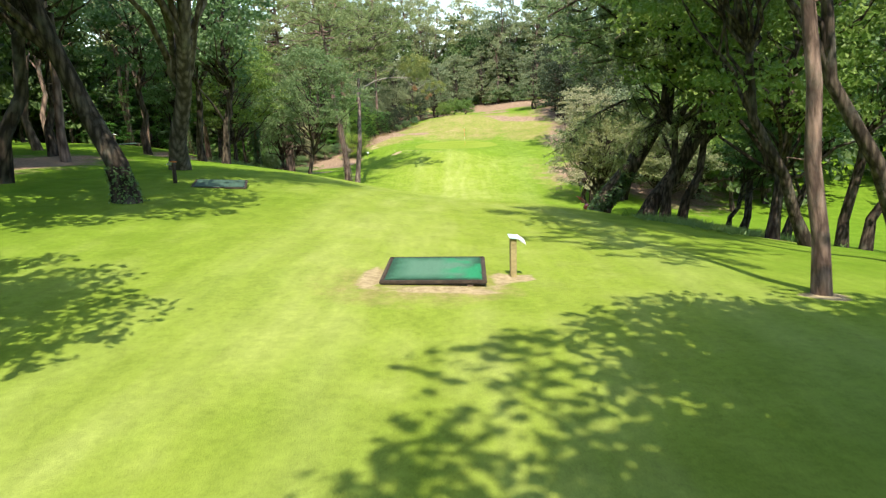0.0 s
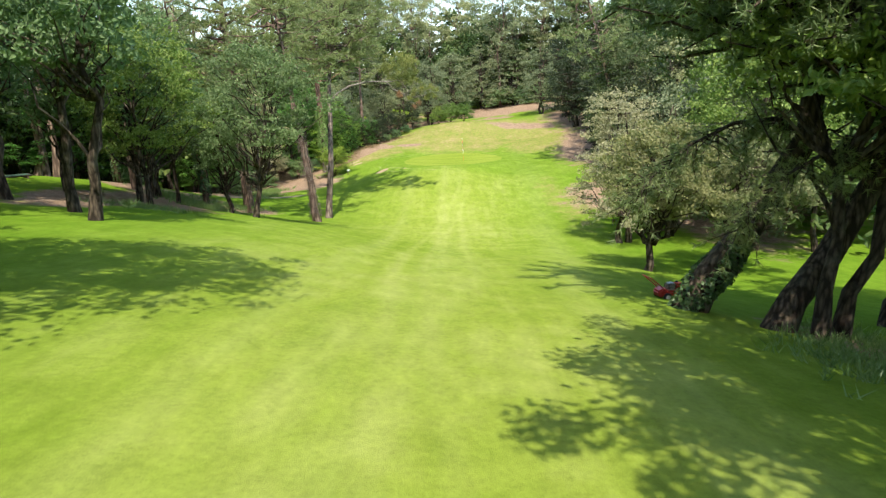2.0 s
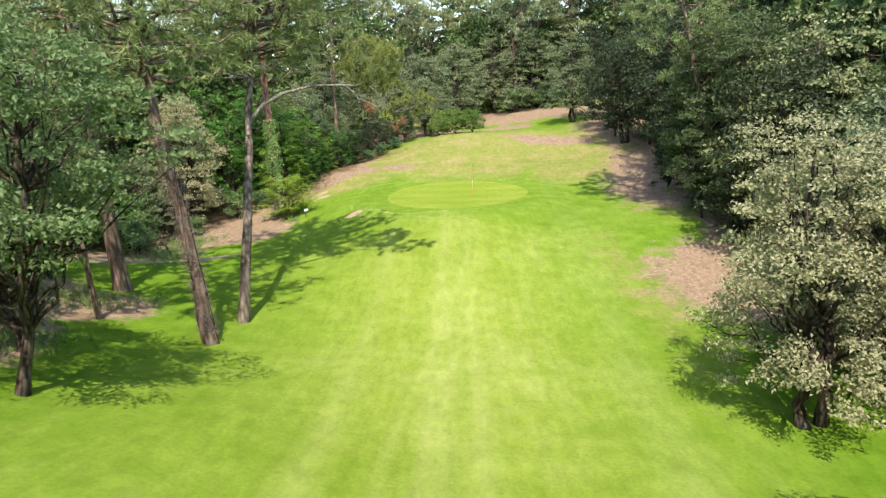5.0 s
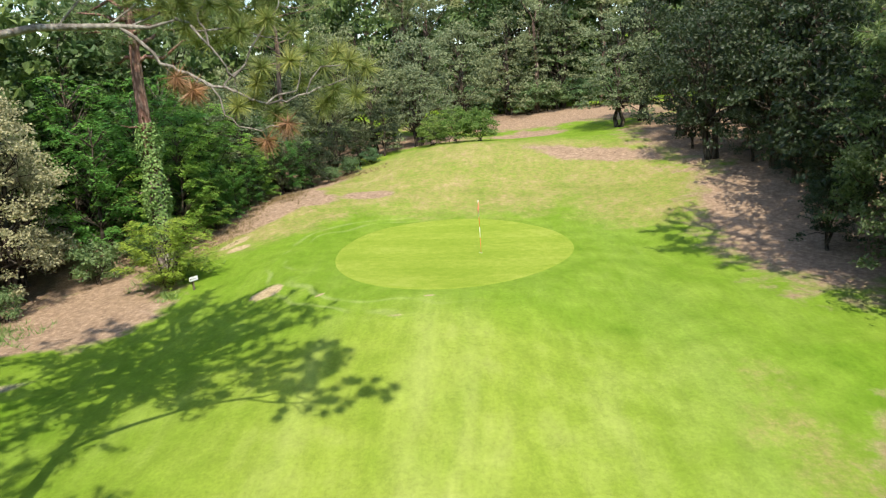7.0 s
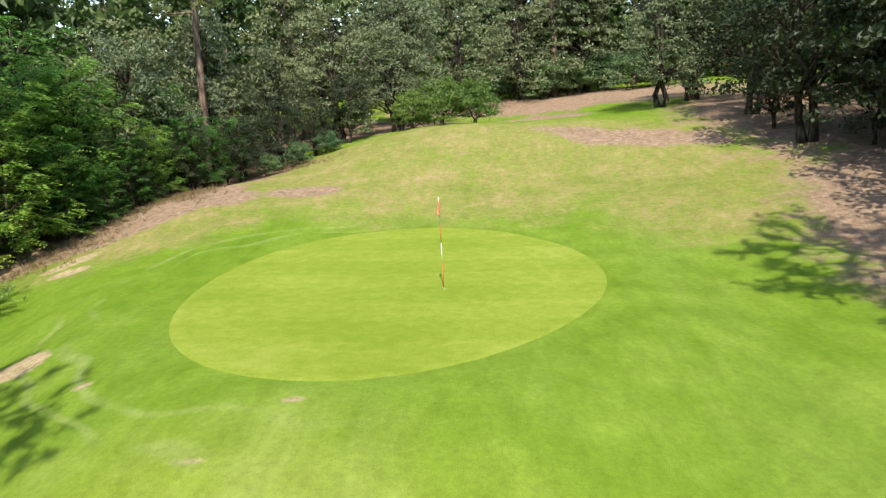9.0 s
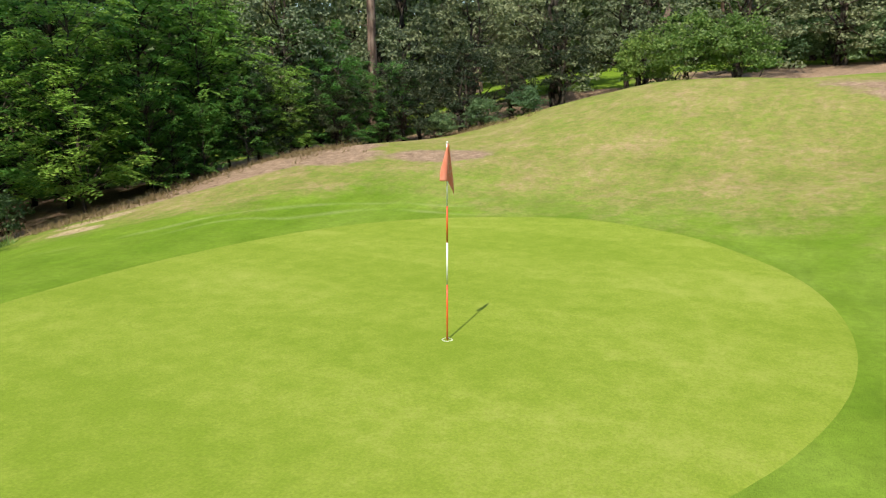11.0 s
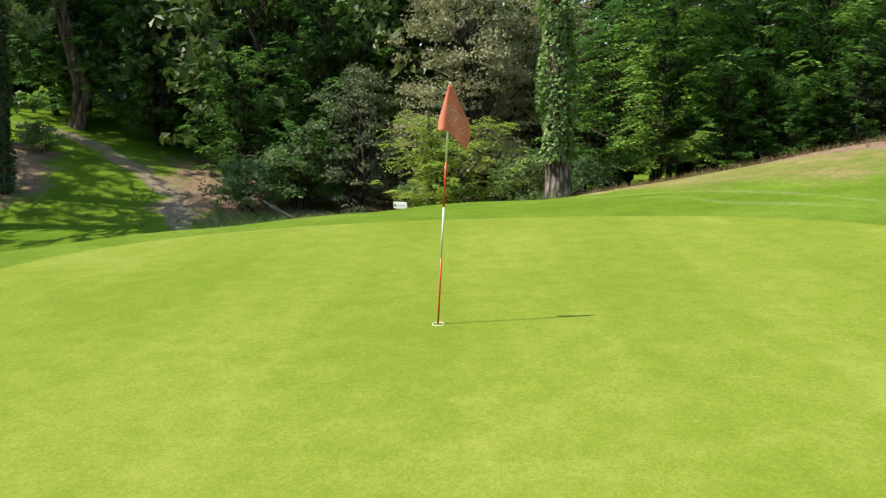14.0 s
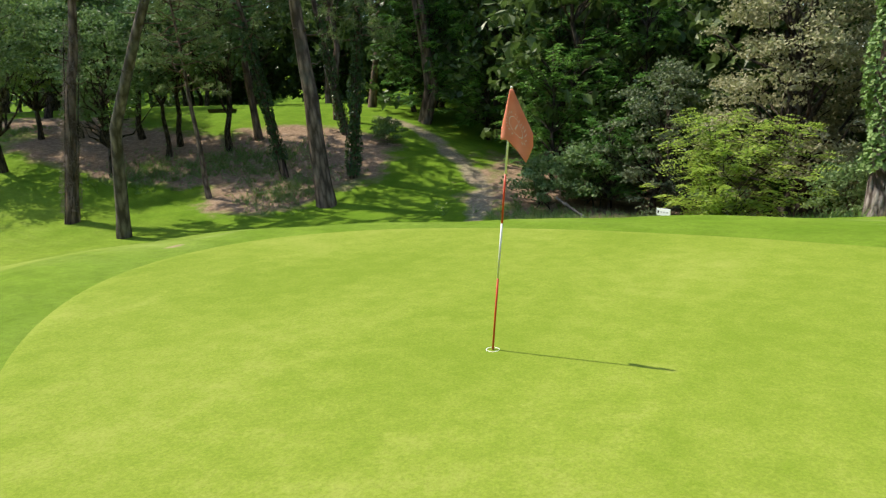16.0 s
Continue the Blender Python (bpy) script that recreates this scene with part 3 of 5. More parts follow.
def frond_tree(seed, name, label, height, base, radius, material, tiers=9, spokes=5, fronds=16, trunk=0.09, leaflet=(0.16, 0.072), pairs=6, frond=0.62, bark=None, lean=(0.0, 0.0), stems=1):
    """A locust: thin stems, tiers of nearly level boughs, and along each bough feathery leaves, each a stalk with pairs of leaflets."""
    rng = np.random.default_rng(seed)
    root = thing(name, label, "tree", "trees of the wood")
    wood, crown = Build(), Build()
    lines = []
    for k in range(stems):
        foot = rng.normal(size=2) * (0.12 if stems > 1 else 0)
        top = (lean[0] * height + foot[0] * 6, lean[1] * height + foot[1] * 6, height * (0.95 - 0.12 * k))
        lines.append(bend(rng, (foot[0], foot[1], -0.3), top, 8, 0.05 * height / 6))
        wood.tube(lines[-1], [trunk * (1.25 - 0.145 * j) / (1 + 0.3 * k) for j in range(8)], 8)
    along = np.linspace(0.12, 1, pairs)
    for k in range(tiers * spokes):
        tier = k // spokes
        share = (tier + 0.5 + rng.uniform(-0.16, 0.16)) / tiers
        z = base + (height - base) * share
        a = (k % spokes + rng.uniform(-0.3, 0.3)) * 2 * math.pi / spokes + tier * 1.1
        r = radius * (0.50 + 0.50 * math.sin(math.pi * min(1.0, share * 0.75 + 0.22))) * rng.uniform(0.55, 1.1)
        line = lines[k % stems]
        i = min(6, max(1, int((z - 0.3 * r) / height * 7)))
        tip = np.array([math.cos(a) * r + lean[0] * z, math.sin(a) * r + lean[1] * z, z + r * rng.uniform(-0.02, 0.14)])
        bough = bend(rng, line[i], tip, 6, 0.06)
        bough[1:5, 2] += 0.10 * r * np.array([0.5, 0.9, 0.9, 0.5])
        wood.tube(bough, [max(0.006, trunk * 0.42 * (1 - 0.17 * j)) for j in range(6)], 5)
        t = rng.uniform(0.28, 1.0, fronds) * 4.99
        j = t.astype(int)
        o = bough[j] + (bough[j + 1] - bough[j]) * (t - j)[:, None] + rng.normal(size=(fronds, 3)) * (0.06, 0.06, 0.05)
        turn = a + np.where(rng.random(fronds) < 0.5, -1, 1) * rng.uniform(0.25, 1.25, fronds) * (1.25 - t / 7)
        size = frond * rng.uniform(0.6, 1.15, fronds)
        d = np.stack([np.cos(turn), np.sin(turn), rng.uniform(-0.12, 0.30, fronds)], 1)
        side = np.stack([-np.sin(turn), np.cos(turn), rng.normal(size=fronds) * 0.22], 1)
        at = o[:, None] + d[:, None] * (size[:, None] * along)[..., None]
        at[..., 2] -= 0.28 * size[:, None] * along ** 2
        for sgn in (-1, 1):
            c = at + (side * sgn)[:, None] * leaflet[0] * 0.55
            u = unit((side * sgn + d * 0.4)[:, None] + rng.normal(size=c.shape) * 0.16)
            w = unit(np.cross(u, np.array([0, 0, 1.0]) + rng.normal(size=c.shape) * 0.32))
            v = np.stack([c - u * leaflet[0] / 2, c + w * leaflet[1] / 2, c + u * leaflet[0] / 2, c - w * leaflet[1] / 2], 2).reshape(-1, 3)
            crown.add(v, np.arange(len(v)).reshape(-1, 4).tolist())
    child("trunk", wood.mesh("trunk", bark or GREY_BARK), root)
    child("crown", crown.mesh("crown", material, False), root)
    return root


def tuft(rng, at, out, n, length, wide):
    """A brush of needles at a shoot's end."""
    d = unit(np.asarray(out) * 0.75 + rng.normal(size=(n, 3)) * 0.75)
    w = unit(np.cross(d, rng.normal(size=(n, 3)))) * wide
    tip = at + d * length * rng.uniform(0.7, 1.15, (n, 1)) + (0, 0, -0.02)
    v = np.stack([at - w, at + w, tip], 1).reshape(-1, 3)
    return v, np.arange(n * 3).reshape(n, 3).tolist()


def pine(seed, name, label, height, base, radius, trunk=0.19, limbs=34, shoots=9, lean=(0.0, 0.0), needles=12, stubs=6, reach=0.32, wide=0.022, steps=3, sweep=0.0, droop=-0.1, bow=None, bow_y=None, bark=None):
    """A maritime pine: a tall plated trunk, dead stubs below, and a crown of limbs that end in brushes of needles."""
    rng = np.random.default_rng(seed)
    root = thing(name, label, "tree", "trees of the wood")
    wood, crown = Build(), Build()
    line = bend(rng, (0, 0, -0.4), (lean[0] * height, lean[1] * height, height), 12, 0.045)
    line[:, 0] += sweep * np.sin(np.linspace(0, 1, 12) * math.pi) * height
    if bow:
        line[:, 0] += np.interp(line[:, 2], *bow)
    if bow_y:
        line[:, 1] += np.interp(line[:, 2], *bow_y)
    wood.tube(line, [trunk * (1.3 if k == 0 else 1.06 - 0.075 * k) for k in range(12)], 11)
    for k in range(limbs + stubs):
        dead = k >= limbs
        z = rng.uniform(0.35 * base, base) if dead else base + (height - base) * (k + 0.5) / limbs
        i = min(10, int(z / height * 11))
        a = k * 2.4 + rng.uniform(-0.3, 0.3)
        share = (z - base) / (height - base)
        r = rng.uniform(0.3, 1.2) if dead else radius * (0.42 + 0.66 * math.sin(math.pi * (0.16 + 0.78 * share))) * rng.uniform(0.65, 1.12)
        o = line[i] + (line[i + 1] - line[i]) * (z / height * 11 - i)
        tip = o + np.array([math.cos(a) * r, math.sin(a) * r, r * rng.uniform(droop, 0.35)])
        limb = bend(rng, o, tip, 6, 0.05 * r)
        wood.tube(limb, [max(0.01, trunk * (0.16 if dead else 0.32) * (1 - 0.17 * j)) for j in range(6)], 5)
        if dead:
            continue
        for s in range(shoots):
            t = rng.uniform(0.35, 1.0) * 4.99
            j = int(t)
            p = limb[j] + (limb[j + 1] - limb[j]) * (t - j)
            e = p + unit(rng.normal(size=3) + unit(tip - o) * 0.7 + (0, 0, 0.35)) * rng.uniform(0.25, 0.75)
            if s % 3 == 0:
                wood.tube([p, (p + e) / 2 + (0, 0, 0.03), e], [0.014, 0.011, 0.007], 3)
            for q in np.linspace(0.3, 1, steps):
                crown.add(*tuft(rng, p + (e - p) * q, e - p, needles, reach, wide))
    child("trunk", wood.mesh("trunk", bark or PINE_BARK), root)
    child("crown", crown.mesh("crown", NEEDLE, False), root)
    return root


class Kind:
    """Plants copies of some model trees, each model first where it is first asked for."""

    def __init__(self, models):
        self.models, self.used, self.k = models, [None] * len(models), 0

    def plant(self, x, y, size=1.0, turn=None, lean_x=0.0, lean_y=0.0, model=None, sink=0.0):
        i = self.k % len(self.models) if model is None else model
        self.k += 1
        turn = (x * 77.7 + y * 31.3) % 360 if turn is None else turn
        m = pose(x, y, ground_at(x, y) - sink) @ pose(0, 0, 0, lean_y, lean_x, 0) @ pose(0, 0, 0, 0, 0, turn)
        if self.used[i] is None:
            self.used[i] = size
            self.models[i].matrix_basis = m @ Matrix.Scale(size, 4)
            return self.models[i]
        return copy_thing(self.models[i], m @ Matrix.Scale(size / self.used[i], 4))


# ---- the wood ----
OAK = Kind([broadleaf(10 + k, "oak_tree", "leafy green oak with a dark trunk beside the fairway", 8.6 + k * 0.4, 2.3, 3.0, OAK_LEAF, trunk=0.17, clumps=130, each=78, leaf=(0.175, 0.112), clump=0.64) for k in range(3)])
TALL = Kind([broadleaf(20 + k, "tall_oak_tree", "tall oak with a dark bare trunk and high green crown", 12.5 + k * 0.5, 4.4, 3.7, OAK_LEAF, trunk=0.2, clumps=100, each=54, leaf=(0.27, 0.17), clump=0.84) for k in range(3)])
BIG = Kind([broadleaf(23, "spreading_oak_tree", "big spreading oak with a thick dark trunk", 13.5, 5.0, 5.0, BRIGHT_OAK, trunk=0.19, clumps=190, each=60, leaf=(0.24, 0.155), clump=0.85)])
SHADE = Kind([broadleaf(27, "tee_oak_tree", "big dense oak that shades the tee and the lawn beside it", 13, 5.2, 5.0, OAK_LEAF, trunk=0.22, clumps=190, each=48, leaf=(0.33, 0.21), clump=0.85)])
DEEP = Kind([broadleaf(25 + k, "wood_tree", "leafy tree deep in the wood, its leaves darkened for shade", 13 + k, 1.2, 4.0, SHADED_LEAF, trunk=0.18, clumps=80, each=22, leaf=(0.58, 0.38), clump=1.2, skirt=True) for k in range(3)])
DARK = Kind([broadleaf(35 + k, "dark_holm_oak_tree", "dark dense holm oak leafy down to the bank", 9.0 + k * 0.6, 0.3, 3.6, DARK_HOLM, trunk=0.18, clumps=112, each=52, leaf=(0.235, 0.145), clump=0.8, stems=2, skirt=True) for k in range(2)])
HOLM = Kind([broadleaf(30 + k, "holm_oak_tree", "dense grey-green holm oak leafy down to the ground", 8.0 + k * 0.5, 0.4, 3.3, HOLM_LEAF, trunk=0.16, clumps=135, each=56, leaf=(0.20, 0.12), clump=0.66, stems=2, skirt=True) for k in range(3)])
LOCUST = Kind([frond_tree(40 + k, "locust_tree", "bright green feathery locust tree at the wood's edge", 6.5 + k, 0.5, 3.0, LOCUST_LEAF, tiers=10 + k, leaflet=(0.17, 0.078)) for k in range(3)])
PINE = Kind([pine(50 + k, "pine_tree", "tall maritime pine with a reddish plated trunk", 17 + k, 8.0, 3.6, limbs=40, shoots=11, needles=10, wide=0.025) for k in range(3)])
FAR_PINE = Kind([broadleaf(55 + k, "pine_tree", "distant maritime pine with a yellow-green crown paled by haze", 17 + k, 6.5, 3.4, HAZY_NEEDLE, PINE_BARK, trunk=0.2, clumps=90, each=38, leaf=(0.58, 0.115), clump=0.95) for k in range(3)])
OVER = Kind([broadleaf(29, "leaning_oak_tree", "tall oak leaning over the fairway with a high crown", 14.5, 8.2, 4.6, OAK_LEAF, trunk=0.2, clumps=170, each=70, leaf=(0.24, 0.155), clump=0.85, lean=(-0.36, 0.0))])
YOUNG = Kind([frond_tree(47, "young_locust_tree", "slender young locust with sunlit light green feathery leaves", 6.2, 0.4, 2.5, SUNLIT_LOCUST, tiers=10, spokes=6, fronds=17, trunk=0.05, leaflet=(0.15, 0.07))])
LOW_OAK = Kind([broadleaf(64, "low_oak_tree", "leafy bright green oak with low boughs at the fairway's edge", 12, 2.6, 5.3, BRIGHT_OAK, trunk=0.19, clumps=250, each=64, leaf=(0.21, 0.135), clump=0.8, forks=6)])
HEDGE = Kind([broadleaf(63 + 7 * k, "hedge_oak_tree", "tall dense olive-green holm oak leafy from top to ground", 11 + k, 0.3, 3.1, OLIVE_LEAF, trunk=0.17, clumps=250, each=74, leaf=(0.155, 0.095), clump=0.62, stems=2, skirt=True) for k in range(2)])
KHAKI = Kind([broadleaf(66, "young_oak_tree", "small round oak with khaki young leaves on a dark trunk", 5.5, 1.7, 2.7, KHAKI_OAK, trunk=0.15, clumps=170, each=80, leaf=(0.135, 0.085), clump=0.48)])
SILVER = Kind([broadleaf(68, "silver_holm_oak_tree", "silvery grey holm oak leafy down to the bank", 8.2, 0.3, 2.45, SILVER_HOLM, trunk=0.16, clumps=210, each=88, leaf=(0.115, 0.068), clump=0.5, stems=2, skirt=True)])
LEAN_BOW = ((-0.4, 0, 2.0, 4.6, 7.0, 12), (0, 0, 1.5, 3.1, 2.7, 0.9))
LEANER = Kind([pine(58, "leaning_pine_tree", "thick dark pine leaning out over the fairway's edge", 12.5, 6.6, 5.4, trunk=0.38, limbs=76, shoots=13, needles=11, bow=LEAN_BOW, droop=-0.25, bark=GREY_BARK)])
BUSH = Kind([broadleaf(60 + k, "bush", "low dense green bush at the wood's edge", 2.2 + 0.3 * k, 0.05, 1.5, OAK_LEAF, trunk=0.03, clumps=50, each=55, leaf=(0.17, 0.105), clump=0.5, stems=3, skirt=True) for k in range(2)])
CREST = Kind([broadleaf(65, "bush", "light green leafy bush on the crest behind the green", 2.3, 0.05, 1.5, BRIGHT_OAK, trunk=0.03, clumps=60, each=60, leaf=(0.15, 0.095), clump=0.45, stems=3, skirt=True)])
for b in BUSH.models + CREST.models:
    tagged(b, category="bush", group="bushes at the wood's edge")

def hanging_bough(tree):
    """The low bough that droops from the leaning pine towards the fairway, thick with needles."""
    rng = np.random.default_rng(12)
    wood, brush = Build(), Build()
    spine = np.array([(2.9, 0.0, 4.3), (2.0, -0.2, 4.75), (0.9, -0.4, 4.7), (-0.2, -0.5, 4.2), (-1.1, -0.6, 3.5), (-1.5, -0.6, 2.9)])
    wood.tube(spine, [0.075, 0.065, 0.05, 0.038, 0.025, 0.012], 7)
    for k in range(110):
        t = rng.uniform(0.5, 4.99)
        o = spine[int(t)] + (spine[int(t) + 1] - spine[int(t)]) * (t % 1)
        e = o + unit(rng.normal(size=3) * (0.8, 0.9, 0.5) + (-0.2, 0.0, -0.7)) * rng.uniform(0.3, 1.25)
        wood.tube(bend(rng, o, e, 4, 0.05), [0.016, 0.013, 0.01, 0.006], 4)
        for q in (0.45, 0.75, 1.0):
            brush.add(*tuft(rng, o + (e - o) * q, e - o, 16, 0.26, 0.011))
    bough = child("bough", wood.mesh("bough", GREY_BARK), tree)
    child("needles", brush.mesh("needles", NEEDLE, False), bough)


hanging_bough(LEANER.models[0])

# left of the tee and of the fairway
leaning = broadleaf(90, "leaning_oak_tree", "old oak with a thick dark leaning trunk beside the tee", 12, 5.2, 3.8, OAK_LEAF, trunk=0.28, clumps=110, each=60, leaf=(0.25, 0.16), clump=0.95, lean=(-0.33, 0.0))
leaning.matrix_basis = pose(-7.2, 16.2, ground_at(-7.2, 16.2))
old = broadleaf(91, "old_oak_tree", "old tree with a thick grey plated trunk and silvery leaves", 14.5, 6.4, 5.4, HOLM_LEAF, OLD_BARK, trunk=0.34, clumps=230, each=60, leaf=(0.22, 0.14), clump=0.85, lean=(0.32, -0.6), forks=12)
old.matrix_basis = pose(-10.1, 27.1, ground_at(-10.1, 27.1))
SHADE.plant(-8.6, 11.4, 0.95)
TALL.plant(-12.3, 19.5, 1.15, lean_x=16)
# two added oaks that put the grass between the trunks in shade
SHADE.plant(-15.6, 23.2, 1.0)
SHADE.plant(-20.5, 28.5, 1.0)
for x, y, size, lean in [(-11.0, 35.5, 0.95, 0), (-13.1, 38.3, 1.0, 3), (-17.1, 40.6, 1.0, 0), (-18.4, 33, 1.1, 0), (-19, 24, 1.1, 0), (-22, 16, 1.1, 0), (-16, 10, 1.0, 0), (-16.3, 50.9, 0.8, 0), (-16.6, 53.5, 0.72, -3), (-17.4, 56.2, 0.8, 4), (-15.4, 54.0, 0.62, 3)]:
    TALL.plant(x, y, size, lean_x=lean)
for row in [(-12.3, 54.0, 0.85), (-14.9, 47.6, 0.95), (-17.5, 46, 1.0)]:
    OAK.plant(*row)
for x, y, size, lean in [(-16, 29.6, 1.0, 0), (6.1, 9.36, 0.66, -6.5), (-9.3, 98.0, 1.0, 0), (16.9, 74.4, 1.05, -14)]:
    PINE.plant(x, y, size, lean_x=lean)
thick = pine(59, "pine_tree", "thick tall pine leaning a little beside the winding path", 17, 9, 3.6, trunk=0.36, limbs=40, shoots=12)
thick.matrix_basis = pose(-14.4, 65.1, ground_at(-14.4, 65.1), 7, 0, 0)
for x, y, size, lean in [(-17.3, 64.2, 0.75, -6), (-16.2, 61.1, 0.8, 15), (-12.85, 59.85, 0.6, 9), (-21.8, 60.2, 0.95, 13), (-19.1, 56.6, 1.0, 9)]:
    PINE.plant(x, y, size, lean_y=lean)
grey = broadleaf(70, "oak_tree", "grey-green leafy oak at the front of the oaks", 9.4, 3.0, 3.7, GREY_OAK, trunk=0.16, clumps=200, each=70, leaf=(0.15, 0.095), clump=0.6)
grey.matrix_basis = pose(-9.6, 49.8, ground_at(-9.6, 49.8), 0, 7, 0)
# right of the fairway
LEANER.plant(7.05, 29.7, 1.0, 0)
for x, y, size, lean in [(9.4, 27.4, 0.92, 6)]:
    BIG.plant(x, y, size, lean_x=lean)
for x, y, size, lean in [(10.3, 28.2, 0.95, 16), (13.9, 32.3, 0.6, 14), (15.0, 33.5, 0.95, 10), (15.6, 31.5, 0.9, 3), (17.2, 33.5, 1.0, 10), (15, 24.5, 1.0, 8), (16.4, 25.3, 1.0, 14)]:
    TALL.plant(x, y, size, lean_x=lean)
LEANER.plant(8.6, 28.1, 0.88, 8)
LOW_OAK.plant(-13.6, 46.0, 0.72)
LOW_OAK.plant(11.2, 22.0, 1.0)
OVER.plant(10.6, 13.8, 0.92, 0)
OVER.plant(10.8, 18.6, 0.86, 10)
LOW_OAK.plant(18.4, 51.6, 1.05)
KHAKI.plant(9.7, 42.6, 1.18, lean_x=9)
KHAKI.plant(14.6, 44.7, 1.25, 200)
SILVER.plant(10.9, 52.6, 1.12)
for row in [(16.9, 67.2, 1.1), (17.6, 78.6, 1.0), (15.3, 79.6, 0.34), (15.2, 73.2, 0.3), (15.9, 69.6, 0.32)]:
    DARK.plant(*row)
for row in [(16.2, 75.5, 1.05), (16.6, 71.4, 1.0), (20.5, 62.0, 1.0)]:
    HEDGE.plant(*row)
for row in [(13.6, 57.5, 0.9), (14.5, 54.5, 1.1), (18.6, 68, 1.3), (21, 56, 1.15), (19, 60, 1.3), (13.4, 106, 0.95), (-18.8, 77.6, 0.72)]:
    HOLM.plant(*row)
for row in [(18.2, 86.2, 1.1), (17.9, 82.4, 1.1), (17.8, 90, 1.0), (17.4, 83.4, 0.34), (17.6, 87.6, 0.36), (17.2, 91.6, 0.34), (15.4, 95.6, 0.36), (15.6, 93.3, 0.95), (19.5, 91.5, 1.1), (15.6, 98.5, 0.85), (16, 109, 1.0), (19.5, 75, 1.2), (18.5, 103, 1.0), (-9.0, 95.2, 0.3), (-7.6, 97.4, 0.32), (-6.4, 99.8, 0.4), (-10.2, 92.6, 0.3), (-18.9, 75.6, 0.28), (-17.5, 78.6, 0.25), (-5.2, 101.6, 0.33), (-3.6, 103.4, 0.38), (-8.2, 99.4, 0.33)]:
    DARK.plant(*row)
# behind the green
for row in [(11.5, 124, 1.15), (6.5, 123, 1.1), (2, 117, 1.15), (-1.5, 110, 1.05), (-8, 109, 1.1), (-11.5, 103.5, 1.1), (-12.8, 98, 1.0), (-11.6, 95.5, 0.8), (-9.6, 98.8, 0.65), (-7.2, 102.2, 0.75), (-4.6, 105.3, 0.9), (-1.4, 105.6, 0.75)]:
    HOLM.plant(*row)
for k in range(9):
    DEEP.plant(2 + 3.1 * k, 127 + (k % 3) * 1.3, 0.8 + 0.08 * (k % 4))
for k in range(8):
    BUSH.plant(1.5 + 2.3 * k, 122.5 + (k % 3) * 0.8, 1.3)
for k in range(5):
    DEEP.plant(-7 - 3.4 * k, 113 + 1.5 * (k % 2), 1.0)
for row in [(-13, 90.5, 0.95), (-15, 93.5, 1.1), (-14.4, 88.6, 0.9), (-15.8, 87, 1.05), (-18.5, 90, 1.2), (-10.9, 88.9, 0.4), (-9.0, 95.4, 0.5), (-10.2, 90.2, 0.3), (-10.0, 91.8, 0.34), (-11.2, 89.9, 0.42), (-8.2, 97.2, 0.42), (-10.6, 96.4, 0.6), (-18.6, 75.6, 0.55), (-20.5, 72.5, 0.8), (-22.5, 75.8, 1.0), (-25, 71, 1.1), (-27, 66, 1.1),
            (-29, 61, 1.0)]:
    LOCUST.plant(*row)
for row in [(-11.9, 87.4, 0.95), (-9.9, 93.4, 0.5), (-11.9, 91.8, 1.0), (-14.6, 95.6, 1.05)]:
    YOUNG.plant(*row)
for row in [(-17.4, 81.8, 1.2), (-19, 85, 1.05)]:
    SILVER.plant(*row)
for x, y, size in [(-22, 88, 1.0), (-24.5, 81, 1.0), (-27, 76, 1.0), (-18, 97.5, 1.0), (-30, 70, 1.1), (-24, 95, 1.1), (-33, 62.5, 1.0), (-34, 80, 1.1), (-38, 66, 1.1), (-40, 74, 1.1), (-30, 88, 1.1), (-17.5, 103, 1.0), (-20, 94, 0.9), (-23.5, 91.5, 1.0), (-21, 100, 1.0), (-28, 97, 1.1), (-25.5, 86, 1.0), (-21.5, 81, 0.95), (-24.5, 78.8, 1.0), (-23, 72.5, 1.0), (-26, 68.5, 0.9), (-44, 38, 1.1), (-43, 44.5, 1.1), (-44.5, 50.5, 1.15), (-43, 57, 1.1), (-39.5, 62, 1.0)]:
    DEEP.plant(x, y, size)
for x, y, size in [(-4.4, 101.2, 0.5), (-5.6, 99.6, 0.5), (-6.6, 98.2, 0.45), (-16.6, 80.0, 0.6), (-17.6, 73.4, 0.9), (-18.8, 75, 1.1), (-21.8, 63.0, 0.6), (-14.5, 83.8, 0.8), (-13.2, 85.6, 0.6)]:
    BUSH.plant(x, y, size)
for row in [(1.5, 101.9, 0.95), (-0.2, 102.4, 0.8), (3.1, 102.6, 0.9)]:
    CREST.plant(*row)
# the wood farther back, all round the hole
rng = np.random.default_rng(5)
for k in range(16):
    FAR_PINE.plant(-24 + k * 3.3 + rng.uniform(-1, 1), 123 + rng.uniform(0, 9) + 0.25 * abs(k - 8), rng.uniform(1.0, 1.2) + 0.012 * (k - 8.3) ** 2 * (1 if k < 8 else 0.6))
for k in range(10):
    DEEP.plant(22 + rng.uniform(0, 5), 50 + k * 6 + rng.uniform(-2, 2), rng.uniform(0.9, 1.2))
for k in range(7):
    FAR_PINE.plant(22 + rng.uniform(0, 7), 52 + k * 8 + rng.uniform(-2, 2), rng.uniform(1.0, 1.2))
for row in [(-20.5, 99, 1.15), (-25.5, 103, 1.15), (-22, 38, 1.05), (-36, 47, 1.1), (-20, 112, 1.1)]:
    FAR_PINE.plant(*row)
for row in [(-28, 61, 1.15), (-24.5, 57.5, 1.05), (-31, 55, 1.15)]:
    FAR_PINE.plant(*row)
